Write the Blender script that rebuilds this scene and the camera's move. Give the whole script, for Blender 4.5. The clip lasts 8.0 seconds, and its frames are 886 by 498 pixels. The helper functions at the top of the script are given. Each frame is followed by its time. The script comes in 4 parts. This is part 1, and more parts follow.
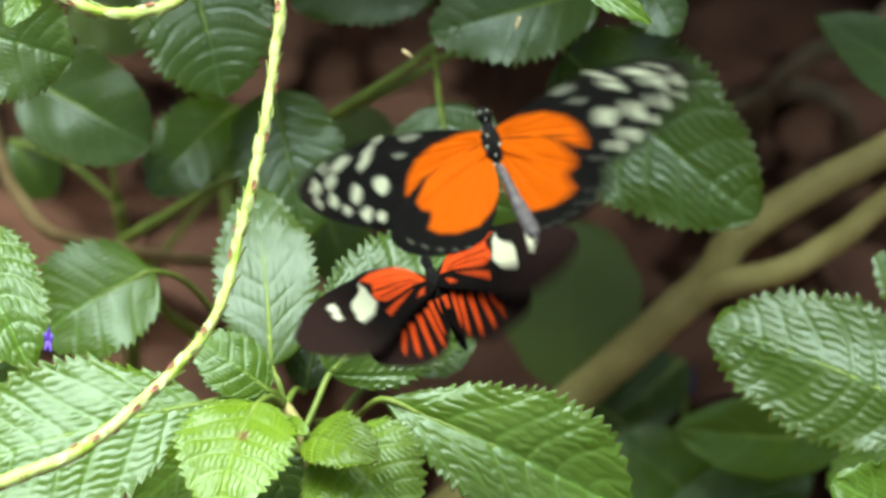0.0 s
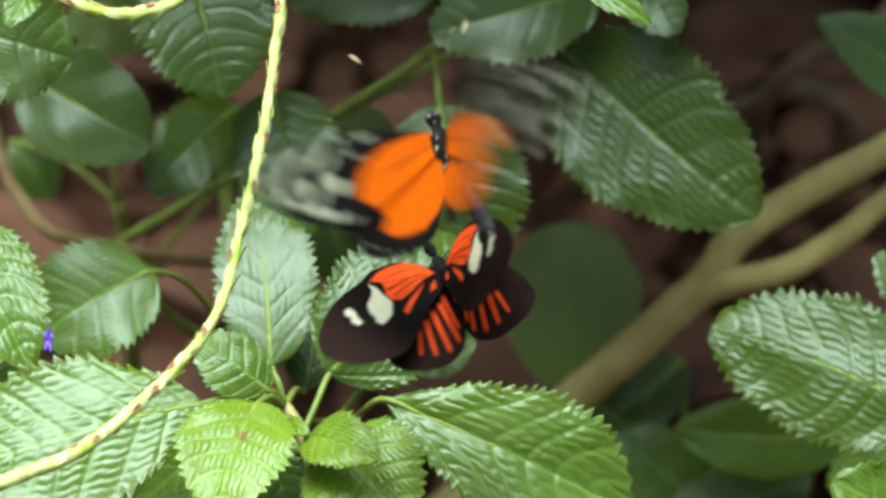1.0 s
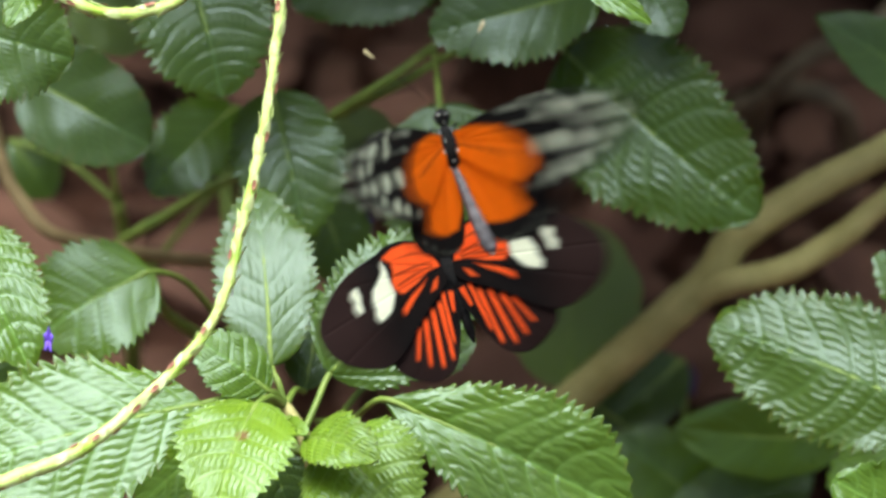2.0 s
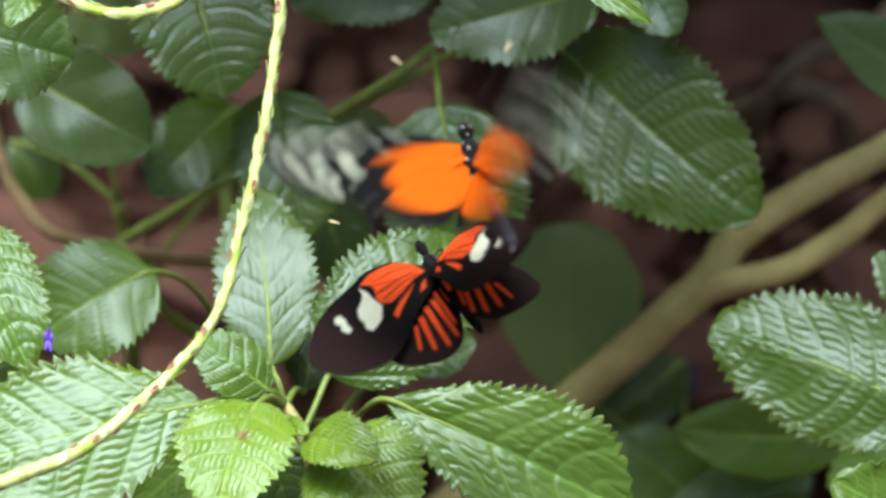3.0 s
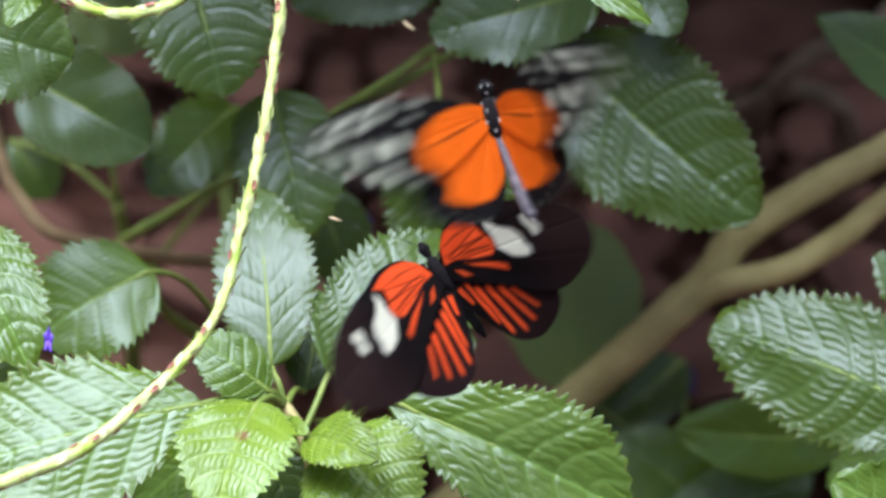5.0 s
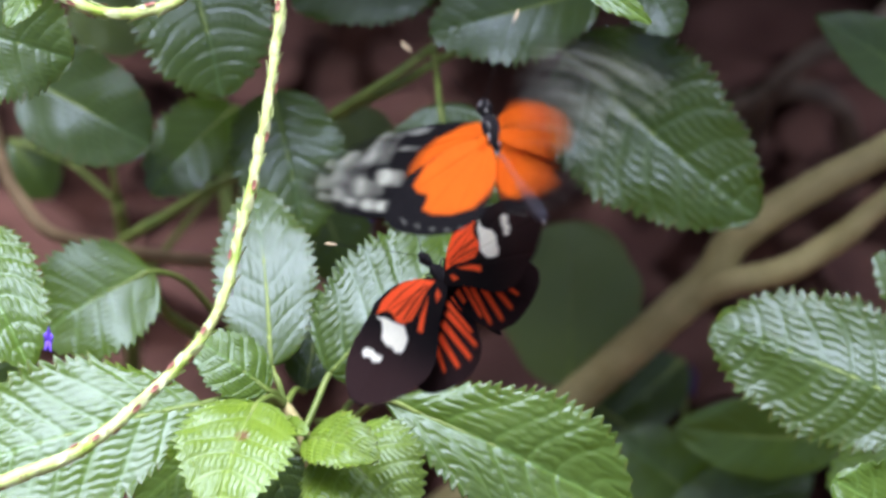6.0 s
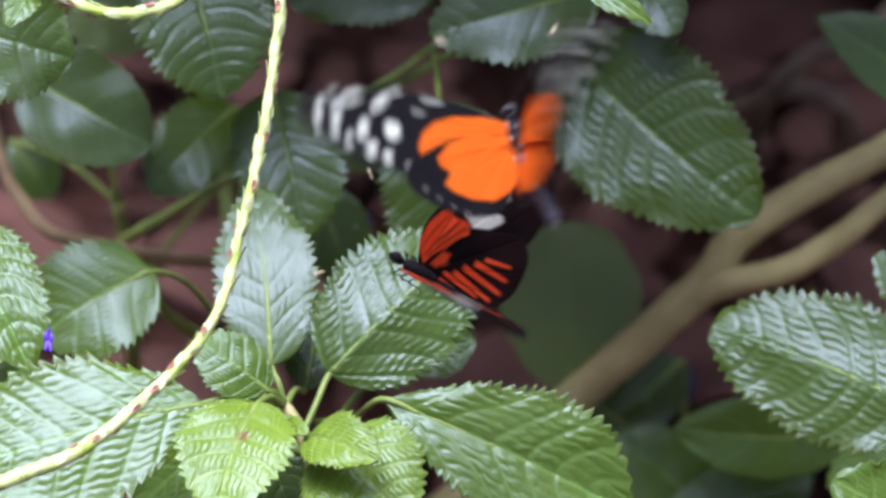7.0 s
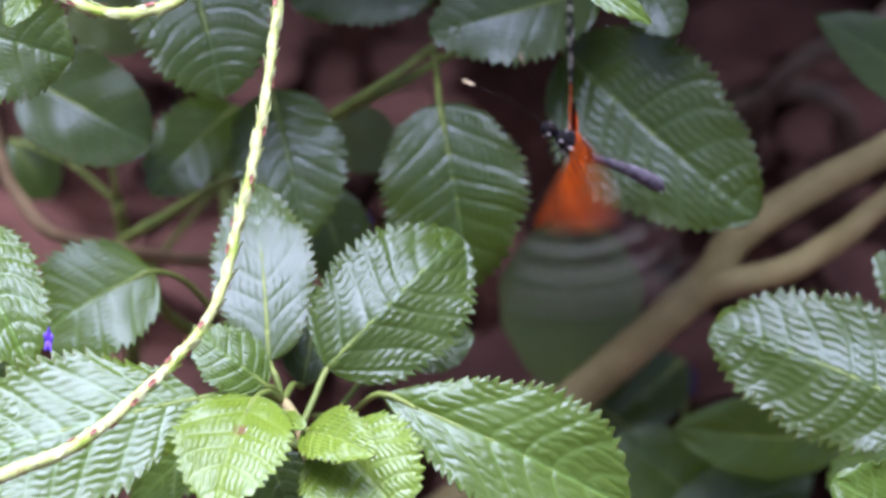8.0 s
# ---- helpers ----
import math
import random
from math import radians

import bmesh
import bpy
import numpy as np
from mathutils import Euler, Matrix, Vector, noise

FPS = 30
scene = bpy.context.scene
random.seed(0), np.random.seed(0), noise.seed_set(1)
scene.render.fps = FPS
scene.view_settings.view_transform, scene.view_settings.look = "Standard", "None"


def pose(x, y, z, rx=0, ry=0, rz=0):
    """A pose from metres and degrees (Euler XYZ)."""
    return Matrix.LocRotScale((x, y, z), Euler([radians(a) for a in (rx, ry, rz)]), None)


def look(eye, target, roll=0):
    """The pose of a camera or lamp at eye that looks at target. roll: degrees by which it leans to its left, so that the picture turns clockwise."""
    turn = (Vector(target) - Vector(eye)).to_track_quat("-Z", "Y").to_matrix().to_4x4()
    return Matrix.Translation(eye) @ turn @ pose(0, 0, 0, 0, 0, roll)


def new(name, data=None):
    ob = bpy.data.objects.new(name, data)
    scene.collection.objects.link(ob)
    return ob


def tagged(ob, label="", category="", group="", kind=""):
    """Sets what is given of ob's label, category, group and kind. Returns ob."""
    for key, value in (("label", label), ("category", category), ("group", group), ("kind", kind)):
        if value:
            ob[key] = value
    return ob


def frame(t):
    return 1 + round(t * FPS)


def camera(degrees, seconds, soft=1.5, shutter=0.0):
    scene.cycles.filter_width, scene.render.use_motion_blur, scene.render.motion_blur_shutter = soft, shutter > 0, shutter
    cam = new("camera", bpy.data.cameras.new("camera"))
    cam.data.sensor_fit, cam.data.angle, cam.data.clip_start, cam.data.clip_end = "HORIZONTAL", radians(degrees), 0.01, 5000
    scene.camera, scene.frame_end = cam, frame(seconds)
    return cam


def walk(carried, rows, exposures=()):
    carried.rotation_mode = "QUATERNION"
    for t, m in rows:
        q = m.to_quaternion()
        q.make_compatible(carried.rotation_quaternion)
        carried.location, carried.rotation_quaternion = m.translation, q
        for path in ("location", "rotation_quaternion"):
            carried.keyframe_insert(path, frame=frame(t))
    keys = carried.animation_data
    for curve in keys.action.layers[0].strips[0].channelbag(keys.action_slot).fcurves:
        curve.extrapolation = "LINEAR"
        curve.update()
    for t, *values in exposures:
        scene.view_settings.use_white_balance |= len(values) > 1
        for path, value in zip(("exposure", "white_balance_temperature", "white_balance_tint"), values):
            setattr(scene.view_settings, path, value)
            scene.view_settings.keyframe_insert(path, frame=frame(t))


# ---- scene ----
# The camera stands still on a tripod, looking down at a shrub bed through a long lens.
cam = camera(12.0, 8.0, soft=3.0, shutter=0.6)
EYE, MID = Vector((0.0000, -0.7536, 0.7477)), Vector((0.0000, 0.0000, 0.2200))
walk(cam, [(0.0, look(EYE, MID)), (8.0, look(EYE, MID))],
     [(0.0, 0.54, 6560, -10), (2.0, 0.53, 6240, 0), (4.5, 0.51, 5770, 14), (7.0, 0.50, 5420, 31), (7.8, 0.50, 5350, 35), (8.0, 0.50, 5360, 40)])
cam.data.dof.use_dof = True
cam.data.dof.focus_distance = 0.905
cam.data.dof.aperture_fstop = 13.0
OUT = (EYE - MID).normalized()

# ---- light: bright overcast sky ----
world = bpy.data.worlds.new("sky")
scene.world = world
world.use_nodes = True
sky = world.node_tree.nodes.new("ShaderNodeTexSky")
sky.sky_type, sky.sun_disc = "NISHITA", False
sky.sun_elevation, sky.sun_rotation = radians(83), radians(276)
sky.air_density, sky.dust_density, sky.ozone_density = 1.0, 9.0, 0.2
background = world.node_tree.nodes["Background"]
world.node_tree.links.new(sky.outputs[0], background.inputs[0])
background.inputs[1].default_value = 0.12
sun = new("sun", bpy.data.lights.new("sun", "SUN"))
sun.data.energy, sun.data.angle, sun.data.color = 4.6, radians(46), (0.93, 0.97, 1.0)
sun.matrix_world = look((-0.22, 0.02, 1.9), (0, 0, 0))


# ---- materials ----
def material(name):
    m = bpy.data.materials.new(name)
    m.use_nodes = True
    nt = m.node_tree
    return m, nt, nt.nodes["Principled BSDF"], nt.links.new


def noise_of(nt, scale, detail=4.0, coords="Object"):
    c = nt.nodes.new("ShaderNodeTexCoord")
    n = nt.nodes.new("ShaderNodeTexNoise")
    n.inputs["Scale"].default_value, n.inputs["Detail"].default_value = scale, detail
    nt.links.new(c.outputs[coords], n.inputs["Vector"])
    return n.outputs["Fac"]


def ramp_of(nt, fac, stops):
    r = nt.nodes.new("ShaderNodeValToRGB")
    while len(r.color_ramp.elements) < len(stops):
        r.color_ramp.elements.new(0.5)
    for e, (p, c) in zip(r.color_ramp.elements, stops):
        e.position, e.color = p, (*c, 1)
    nt.links.new(fac, r.inputs["Fac"])
    return r.outputs["Color"]


def mixed(nt, fac, a, b, mode="MIX"):
    m = nt.nodes.new("ShaderNodeMix")
    m.data_type, m.blend_type = "RGBA", mode
    for value, socket in ((fac, m.inputs[0]), (a, m.inputs[6]), (b, m.inputs[7])):
        if isinstance(value, bpy.types.NodeSocket):
            nt.links.new(value, socket)
        else:
            socket.default_value = value if isinstance(value, float) else (*value, 1)
    return m.outputs[2]


def attribute(nt, name):
    a = nt.nodes.new("ShaderNodeAttribute")
    a.attribute_name = name
    return a.outputs["Fac"]


def bumped(nt, p, fac, strength, distance):
    b = nt.nodes.new("ShaderNodeBump")
    b.inputs["Strength"].default_value, b.inputs["Distance"].default_value = strength, distance
    nt.links.new(fac, b.inputs["Height"])
    nt.links.new(b.outputs["Normal"], p.inputs["Normal"])


def math_of(nt, op, a, b):
    m = nt.nodes.new("ShaderNodeMath")
    m.operation = op
    for value, socket in ((a, m.inputs[0]), (b, m.inputs[1])):
        if isinstance(value, bpy.types.NodeSocket):
            nt.links.new(value, socket)
        else:
            socket.default_value = value
    return m.outputs[0]


def leaf_material(name, deep, light, vein, rough, through_light):
    """A green blade: mottled between two greens, paler along its veins, glossy, and letting some light through."""
    m, nt, p, link = material(name)
    blade = mixed(nt, noise_of(nt, 55.0, 3.0), deep, light)
    info = nt.nodes.new("ShaderNodeObjectInfo")
    blade = mixed(nt, math_of(nt, "MULTIPLY", info.outputs["Random"], 0.35), blade, light)
    spots = ramp_of(nt, noise_of(nt, 420.0, 2.0), [(0.70, (0, 0, 0)), (0.78, (1, 1, 1))])
    blade = mixed(nt, math_of(nt, "MULTIPLY", spots, 0.35), blade, (0.16, 0.15, 0.04))
    colour = mixed(nt, attribute(nt, "vein"), blade, vein)
    colour = mixed(nt, attribute(nt, "blot"), colour, (0.22, 0.12, 0.04))
    link(colour, p.inputs["Base Color"])
    r = math_of(nt, "MULTIPLY_ADD", noise_of(nt, 190.0, 3.0), 0.22)
    r.node.inputs[2].default_value = rough - 0.12
    link(r, p.inputs["Roughness"])
    p.inputs["Specular IOR Level"].default_value = 0.62
    # bluish sheen: the sky's colour put into the blade's reflections
    p.inputs["Specular Tint"].default_value = (0.80, 0.92, 1.0, 1.0)
    bumped(nt, p, noise_of(nt, 1100.0, 3.0), 0.14, 0.0004)
    t = nt.nodes.new("ShaderNodeBsdfTranslucent")
    link(mixed(nt, 0.5, colour, (light[0] * 3.0, light[1] * 2.2, light[2] * 0.6)), t.inputs["Color"])
    s = nt.nodes.new("ShaderNodeMixShader")
    s.inputs[0].default_value = through_light
    link(p.outputs[0], s.inputs[1])
    link(t.outputs[0], s.inputs[2])
    link(s.outputs[0], nt.nodes["Material Output"].inputs["Surface"])
    return m


def plain_material(name, a, b, scale, rough, bump=0.3, depth=0.0005, metal=0.0, detail=5.0, gloss=0.4):
    m, nt, p, link = material(name)
    n = noise_of(nt, scale, detail)
    link(ramp_of(nt, n, [(0.32, a), (0.68, b)]), p.inputs["Base Color"])
    p.inputs["Roughness"].default_value, p.inputs["Metallic"].default_value = rough, metal
    p.inputs["Specular IOR Level"].default_value = gloss
    bumped(nt, p, noise_of(nt, scale * 3.0, 4.0), bump, depth)
    return m


YOUNG = leaf_material("young_leaf", (0.135, 0.235, 0.010), (0.19, 0.30, 0.018), (0.28, 0.41, 0.07), 0.36, 0.20)
FRESH = leaf_material("fresh_leaf", (0.066, 0.125, 0.005), (0.096, 0.165, 0.008), (0.145, 0.26, 0.04), 0.33, 0.20)
MATURE = leaf_material("mature_leaf", (0.044, 0.082, 0.004), (0.066, 0.112, 0.006), (0.085, 0.15, 0.028), 0.34, 0.22)
OLD = leaf_material("old_leaf", (0.115, 0.175, 0.026), (0.145, 0.205, 0.034), (0.14, 0.19, 0.04), 0.46, 0.12)
PALE_STEM = plain_material("pale_stem", (0.30, 0.27, 0.09), (0.48, 0.42, 0.18), 240.0, 0.55)
STALK = plain_material("green_stalk", (0.13, 0.20, 0.03), (0.22, 0.29, 0.055), 160.0, 0.5)
SPIKE = plain_material("pale_spike", (0.38, 0.56, 0.06), (0.70, 0.76, 0.32), 150.0, 0.5, 0.5, 0.0004)
BRACT = plain_material("bract", (0.46, 0.62, 0.12), (0.78, 0.82, 0.46), 500.0, 0.55)
PIT = plain_material("reddish_scar", (0.20, 0.055, 0.035), (0.42, 0.20, 0.12), 600.0, 0.6)
BARK = plain_material("grey_brown_bark", (0.34, 0.295, 0.10), (0.50, 0.44, 0.175), 70.0, 0.75, 0.6, 0.001)
TWIG = plain_material("twig_bark", (0.20, 0.14, 0.06), (0.34, 0.25, 0.12), 120.0, 0.7, 0.5, 0.0008)
DARK_TWIG = plain_material("dark_twig_bark", (0.10, 0.075, 0.045), (0.22, 0.17, 0.10), 120.0, 0.75, 0.5, 0.0008)
SOIL = plain_material("dark_mulch_soil", (0.025, 0.011, 0.007), (0.088, 0.040, 0.026), 45.0, 0.95, 0.9, 0.006, gloss=0.08)
CHIP = plain_material("bark_chips", (0.052, 0.026, 0.017), (0.185, 0.095, 0.064), 30.0, 0.9, 0.8, 0.002, gloss=0.12)
DEAD = plain_material("dead_leaf", (0.075, 0.032, 0.021), (0.19, 0.095, 0.064), 26.0, 0.8, 0.5, 0.001, gloss=0.2)
# darker copy of the violet petal: rear flowers' dimness put into the colour
SHADED_VIOLET = plain_material("shaded_petal", (0.03, 0.015, 0.07), (0.06, 0.03, 0.13), 400.0, 0.6)
VIOLET = plain_material("violet_petal", (0.10, 0.05, 0.42), (0.20, 0.10, 0.62), 400.0, 0.5)


# ---- mesh helpers ----
def mesh_object(name, verts, faces, mat, parent=None, origin=(0, 0, 0), attrs=None, label=""):
    """One mesh object whose vertices are given in world metres; origin: where its own origin lies."""
    origin = Vector(origin)
    me = bpy.data.meshes.new(name)
    v = np.asarray(verts, float) - np.array(origin)
    me.from_pydata(v.tolist(), [], faces if isinstance(faces, list) else faces.tolist())
    me.polygons.foreach_set("use_smooth", [True] * len(me.polygons))
    for key, values in (attrs or {}).items():
        me.attributes.new(key, "FLOAT", "POINT").data.foreach_set("value", np.asarray(values, np.float32))
    for one in (mat if isinstance(mat, (list, tuple)) else [mat]):
        me.materials.append(one)
    me.update()
    ob = new(name, me)
    above = Vector((0, 0, 0))
    if parent:
        ob.parent = parent
        up = parent
        while up:
            above += up.location
            up = up.parent
    ob.location = origin - above
    if label:
        tagged(ob, label)
    return ob


def grid_faces(n, m, closed=False):
    i, j = np.meshgrid(np.arange(n - 1), np.arange(m if closed else m - 1), indexing="ij")
    k = (j + 1) % m
    return np.stack([i * m + j, i * m + k, (i + 1) * m + k, (i + 1) * m + j], -1).reshape(-1, 4)


def smooth_path(points, steps):
    """A Catmull-Rom curve through the points."""
    p = [np.array(q, float) for q in points]
    p = [2 * p[0] - p[1]] + p + [2 * p[-1] - p[-2]]
    out = []
    for a, b, c, d in zip(p, p[1:], p[2:], p[3:]):
        for u in np.linspace(0, 1, steps, endpoint=False):
            out.append(0.5 * (2 * b + (c - a) * u + (2 * a - 5 * b + 4 * c - d) * u * u + (3 * b - a - 3 * c + d) * u ** 3))
    out.append(p[-2])
    return np.array(out)


def tube(points, radii, steps=8, sides=10, rough=0.0, seed=0):
    """Vertices and faces of a round, slightly uneven tube along a smooth path."""
    path = smooth_path(points, steps)
    r = np.interp(np.linspace(0, 1, len(path)), np.linspace(0, 1, len(radii)), radii)
    t = np.gradient(path, axis=0)
    t /= np.linalg.norm(t, axis=1)[:, None]
    side = np.cross(t, np.array((0.31, 0.42, 0.85)))
    side /= np.linalg.norm(side, axis=1)[:, None]
    up = np.cross(side, t)
    rng = np.random.RandomState(seed)
    a = np.linspace(0, 2 * math.pi, sides, endpoint=False)
    wob = 1 + rough * rng.uniform(-1, 1, (len(path), sides))
    ring = (side[:, None] * np.cos(a)[None, :, None] + up[:, None] * np.sin(a)[None, :, None]) * (r[:, None] * wob)[..., None]
    verts = (path[:, None] + ring).reshape(-1, 3)
    faces = grid_faces(len(path), sides, True).tolist()
    faces += [list(range(sides))[::-1], [len(verts) - sides + k for k in range(sides)]]
    return verts, faces


def root(name, at, label, category, group="", kind=""):
    ob = new(name)
    ob.empty_display_size = 0.02
    ob.location = at
    return tagged(ob, label, category, group, kind)


def cells(x, y, size, seed):
    """Irregular net of cells over a blade: nearest and second-nearest distance to scattered points, in cell sizes."""
    rng = np.random.RandomState(seed)
    jx, jy = rng.uniform(-0.3, 0.3, (2, 97, 89))
    ix, iy = np.floor(x / size).astype(int), np.floor(y / size).astype(int)
    d = []
    for a in (-1, 0, 1):
        for b in (-1, 0, 1):
            cx, cy = ix + a, iy + b
            d.append(np.hypot(x / size - cx - 0.5 - jx[cx % 97, cy % 89], y / size - cy - 0.5 - jy[cx % 97, cy % 89]))
    d = np.partition(np.array(d), 1, axis=0)
    return d[0], d[1]


PUCKER = 1.05


def leaf(parent, base, tip, width, mat, roll=0.0, arch=0.08, fold=10.0, teeth=17, veins=7, relief=0.0007, stalk=None, seed=1,
         blunt=0.62, stalk_radius=0.0007, stalk_mat=None, face=0.45, cup=0.0, low=0.50, cols=83, sag=0.12, stain=None, jag=1.0):
    """A toothed oval blade from its base to its tip, puckered between its veins, with a midrib and a stalk.
    roll: degrees that it leans round its own length; arch: how far it bows up; fold: degrees of its two halves;
    face: how far it turns from the bed's open side up to the sky."""
    base, tip = np.array(base, float), np.array(tip, float)
    length = np.linalg.norm(tip - base)
    y = (tip - base) / length
    hint = np.array(OUT) * (1 - face) + np.array((0, 0, 1.0)) * face
    z = hint - y * (hint @ y)
    z /= np.linalg.norm(z)
    x = np.cross(y, z)
    a = radians(roll)
    x, z = x * math.cos(a) - z * math.sin(a), z * math.cos(a) + x * math.sin(a)
    rng = np.random.RandomState(seed)
    n, m = teeth * (7 if cols > 40 else 6) + 1, cols
    s = np.linspace(0, 1, n)[:, None]
    v = np.linspace(-1, 1, m)[None, :]
    av = np.abs(v)
    w = np.maximum(s, 1e-6) ** low * np.maximum(1 - s, 0) ** blunt
    w = w / w.max()
    saw = (s * teeth + 0.15 * np.sin(s * 37 + seed)) % 1.0
    tooth = np.where(saw < 0.68, saw / 0.68, (1 - saw) / 0.32)
    ragged = 1 + 0.03 * np.sin(s * 9 + seed) + 0.02 * np.sin(s * 23 + seed * 2)
    edge = av ** 7
    depth = jag * 0.135 * (1 + 0.35 * np.sin(s * 51 + seed * 3))
    half = width / 2 * w * ragged * (1 + edge * (tooth - 0.5) * depth) + jag * edge * width * 0.010 * (tooth - 0.5)
    px = v * half
    py = s * length + jag * edge * tooth * length / teeth * 0.22
    q = veins * (s - 0.25 * av ** 1.3 * w ** 0.7 - 0.04 * v + 0.014 * np.sin(av * 5 + seed) + 0.022 * np.sin(s * 11 + seed * 1.7))
    d1 = np.abs(q - np.round(q))
    along = av * w * width / 2 / (0.42 * length / veins)
    f1, f2 = cells(q * 2.3 + (v > 0) * 40.0, along * 2.3, 1.0, seed)
    net = np.exp(-((f2 - f1) / 0.13) ** 2)
    mid = np.exp(-(av * w / 0.035) ** 2)
    sec = np.exp(-(d1 / 0.065) ** 2) * (1 - 0.5 * av ** 3)
    fade = np.clip(w * 2.2, 0, 1)
    patch = 0.78 + 0.22 * np.sin(s * 13 + v * 4 + seed) + 0.18 * np.sin(s * 7 - v * 9 + seed * 2.3)
    rung = along * 1.6 + 0.5 * np.sin(12.9 * np.floor(q) + 4.0 * np.sign(v) + seed) + 0.12 * np.sin(q * 9 + seed)
    d2 = np.abs(rung - np.round(rung))
    quilt = (1 - 0.9 * np.exp(-(d1 / 0.15) ** 2)) * (1 - 0.85 * np.exp(-(d2 / 0.17) ** 2))
    dome = 0.92 * quilt + 0.55 * (1.0 - 0.9 * np.exp(-(d1 / 0.09) ** 2)) * (1.0 - np.clip(f1 / 0.70, 0, 1.2) ** 1.8)
    pz = PUCKER * relief * fade * (patch * dome - 0.8 * mid)
    pz = pz + np.abs(px) * math.tan(radians(fold)) * (1 - 0.35 * av)
    pz = pz + arch * length * 4 * s * (1 - s) - cup * width * av ** 2
    for k in range(4):
        g1, g2, p1 = rng.uniform(1.5, 5), rng.uniform(1, 3), rng.uniform(0, 6.28)
        pz = pz + 0.012 * width * np.sin(g1 * s * 3 + p1) * np.sin(g2 * v * 1.6 + p1 * 2) * av
    pz = pz + width * 0.014 * av ** 4 * np.sin(s * teeth * 1.1 + v * 2 + seed)
    bow = width * 0.035 * rng.uniform(-1, 1)
    px = px + bow * np.sin(s * math.pi)
    co = base + px[..., None] * x + py[..., None] * y + pz[..., None] * z
    vein = np.clip(np.maximum(np.maximum(mid, 0.55 * sec * fade), 0.28 * net * fade), 0, 1)
    blot = np.zeros_like(vein)
    if stain:
        blot = np.clip(1.6 - np.hypot((s - stain[0]) * length, (v - stain[1]) * half) / stain[2] * 1.2, 0, 1) * np.ones_like(vein)
    blot = np.maximum(blot, edge * np.clip(saw * 2 - 1.2, 0, 0.22) * (rng.rand() < 0.5))
    ob = mesh_object("leaf", co.reshape(-1, 3), grid_faces(n, m), mat, parent, base, {"vein": vein.ravel(), "blot": blot.ravel()})
    thick = ob.modifiers.new("thickness", "SOLIDIFY")
    thick.thickness, thick.offset = 0.0003, -1
    smat = stalk_mat or STALK
    rib = [base + y * (u * length) + x * bow * math.sin(u * math.pi) + z * (arch * length * 4 * u * (1 - u) - relief * 0.5 - stalk_radius * 0.5) for u in np.linspace(0, 0.93, 7)]
    rv, rf = tube(rib, [stalk_radius, stalk_radius * 0.75, stalk_radius * 0.3], 4, 8)
    mesh_object("midrib", rv, rf, smat, ob, base)
    if stalk is not None:
        stalk = np.array(stalk, float)
        bend = (stalk + base) / 2 + np.array((0, 0, sag)) * np.linalg.norm(stalk - base)
        pv, pf = tube([stalk, bend, rib[0], rib[1]], [stalk_radius * 1.15, stalk_radius * 1.05, stalk_radius], 6, 10, 0.05)
        mesh_object("leaf_stalk", pv, pf, smat, ob, base)
    return ob


def stem(parent, points, radii, mat=None, name="stem", seed=0, sides=12):
    v, f = tube(points, radii, 10, sides, 0.05, seed)
    return mesh_object(name, v, f, mat or STALK, parent, points[0])


# ---- ground ----
def ground():
    """One sheet of dark mulch, lumpy beside the shrubs and running out to the horizon."""
    n = 320
    u = np.linspace(-1, 1, n)
    g = 0.62 * u + 3000.0 * np.abs(u) ** 15 * np.sign(u)
    x, y = np.meshgrid(g, g + 0.55, indexing="ij")
    z = np.zeros_like(x)
    near = np.exp(-((x ** 2 + (y - 0.5) ** 2) / 4.0))
    for i in range(n):
        for j in range(n):
            if near[i, j] > 0.01:
                p = Vector((x[i, j], y[i, j], 0.3))
                z[i, j] = near[i, j] * (0.022 * noise.noise(p * 9) + 0.010 * noise.noise(p * 31) + 0.004 * noise.noise(p * 90))
    co = np.stack([x, y, z - 0.012], -1).reshape(-1, 3)
    ob = mesh_object("ground", co, grid_faces(n, n), SOIL)
    return tagged(ob, "dark reddish-brown mulch soil under the shrubs", "soil", kind="structure")


def litter():
    """Bark chips and dead leaf scraps strewn over the soil, too many to count."""
    rng = np.random.RandomState(5)
    verts, faces = [], []
    for k in range(1500):
        c = np.array((rng.uniform(-0.45, 0.45), rng.uniform(-0.15, 1.3), rng.uniform(-0.004, 0.010)))
        a, tilt = rng.uniform(0, 6.28), rng.normal(0, 0.35)
        l, b, h = rng.uniform(0.006, 0.030), rng.uniform(0.003, 0.011), rng.uniform(0.0015, 0.004)
        e1 = np.array((math.cos(a) * math.cos(tilt), math.sin(a) * math.cos(tilt), math.sin(tilt)))
        e2 = np.array((-math.sin(a), math.cos(a), rng.normal(0, 0.2)))
        e3 = np.cross(e1, e2)
        i = len(verts)
        for sz in (-1, 1):
            for sx, sy in ((-1, -0.5), (-0.3, -1), (0.8, -0.8), (1, 0.3), (0.2, 1), (-0.9, 0.7)):
                verts.append(c + e1 * l * sx * rng.uniform(0.7, 1) + e2 * b * sy * rng.uniform(0.7, 1) + e3 * h * sz)
        faces += [[i + 5 - q for q in range(6)], [i + 6 + q for q in range(6)]]
        faces += [[i + q, i + (q + 1) % 6, i + 6 + (q + 1) % 6, i + 6 + q] for q in range(6)]
    ob = mesh_object("bark_mulch", verts, faces, CHIP)
    ob.data.polygons.foreach_set("use_smooth", [False] * len(ob.data.polygons))
    tagged(ob, "loose reddish-brown bark chips strewn over the soil", "mulch", kind="stuff")



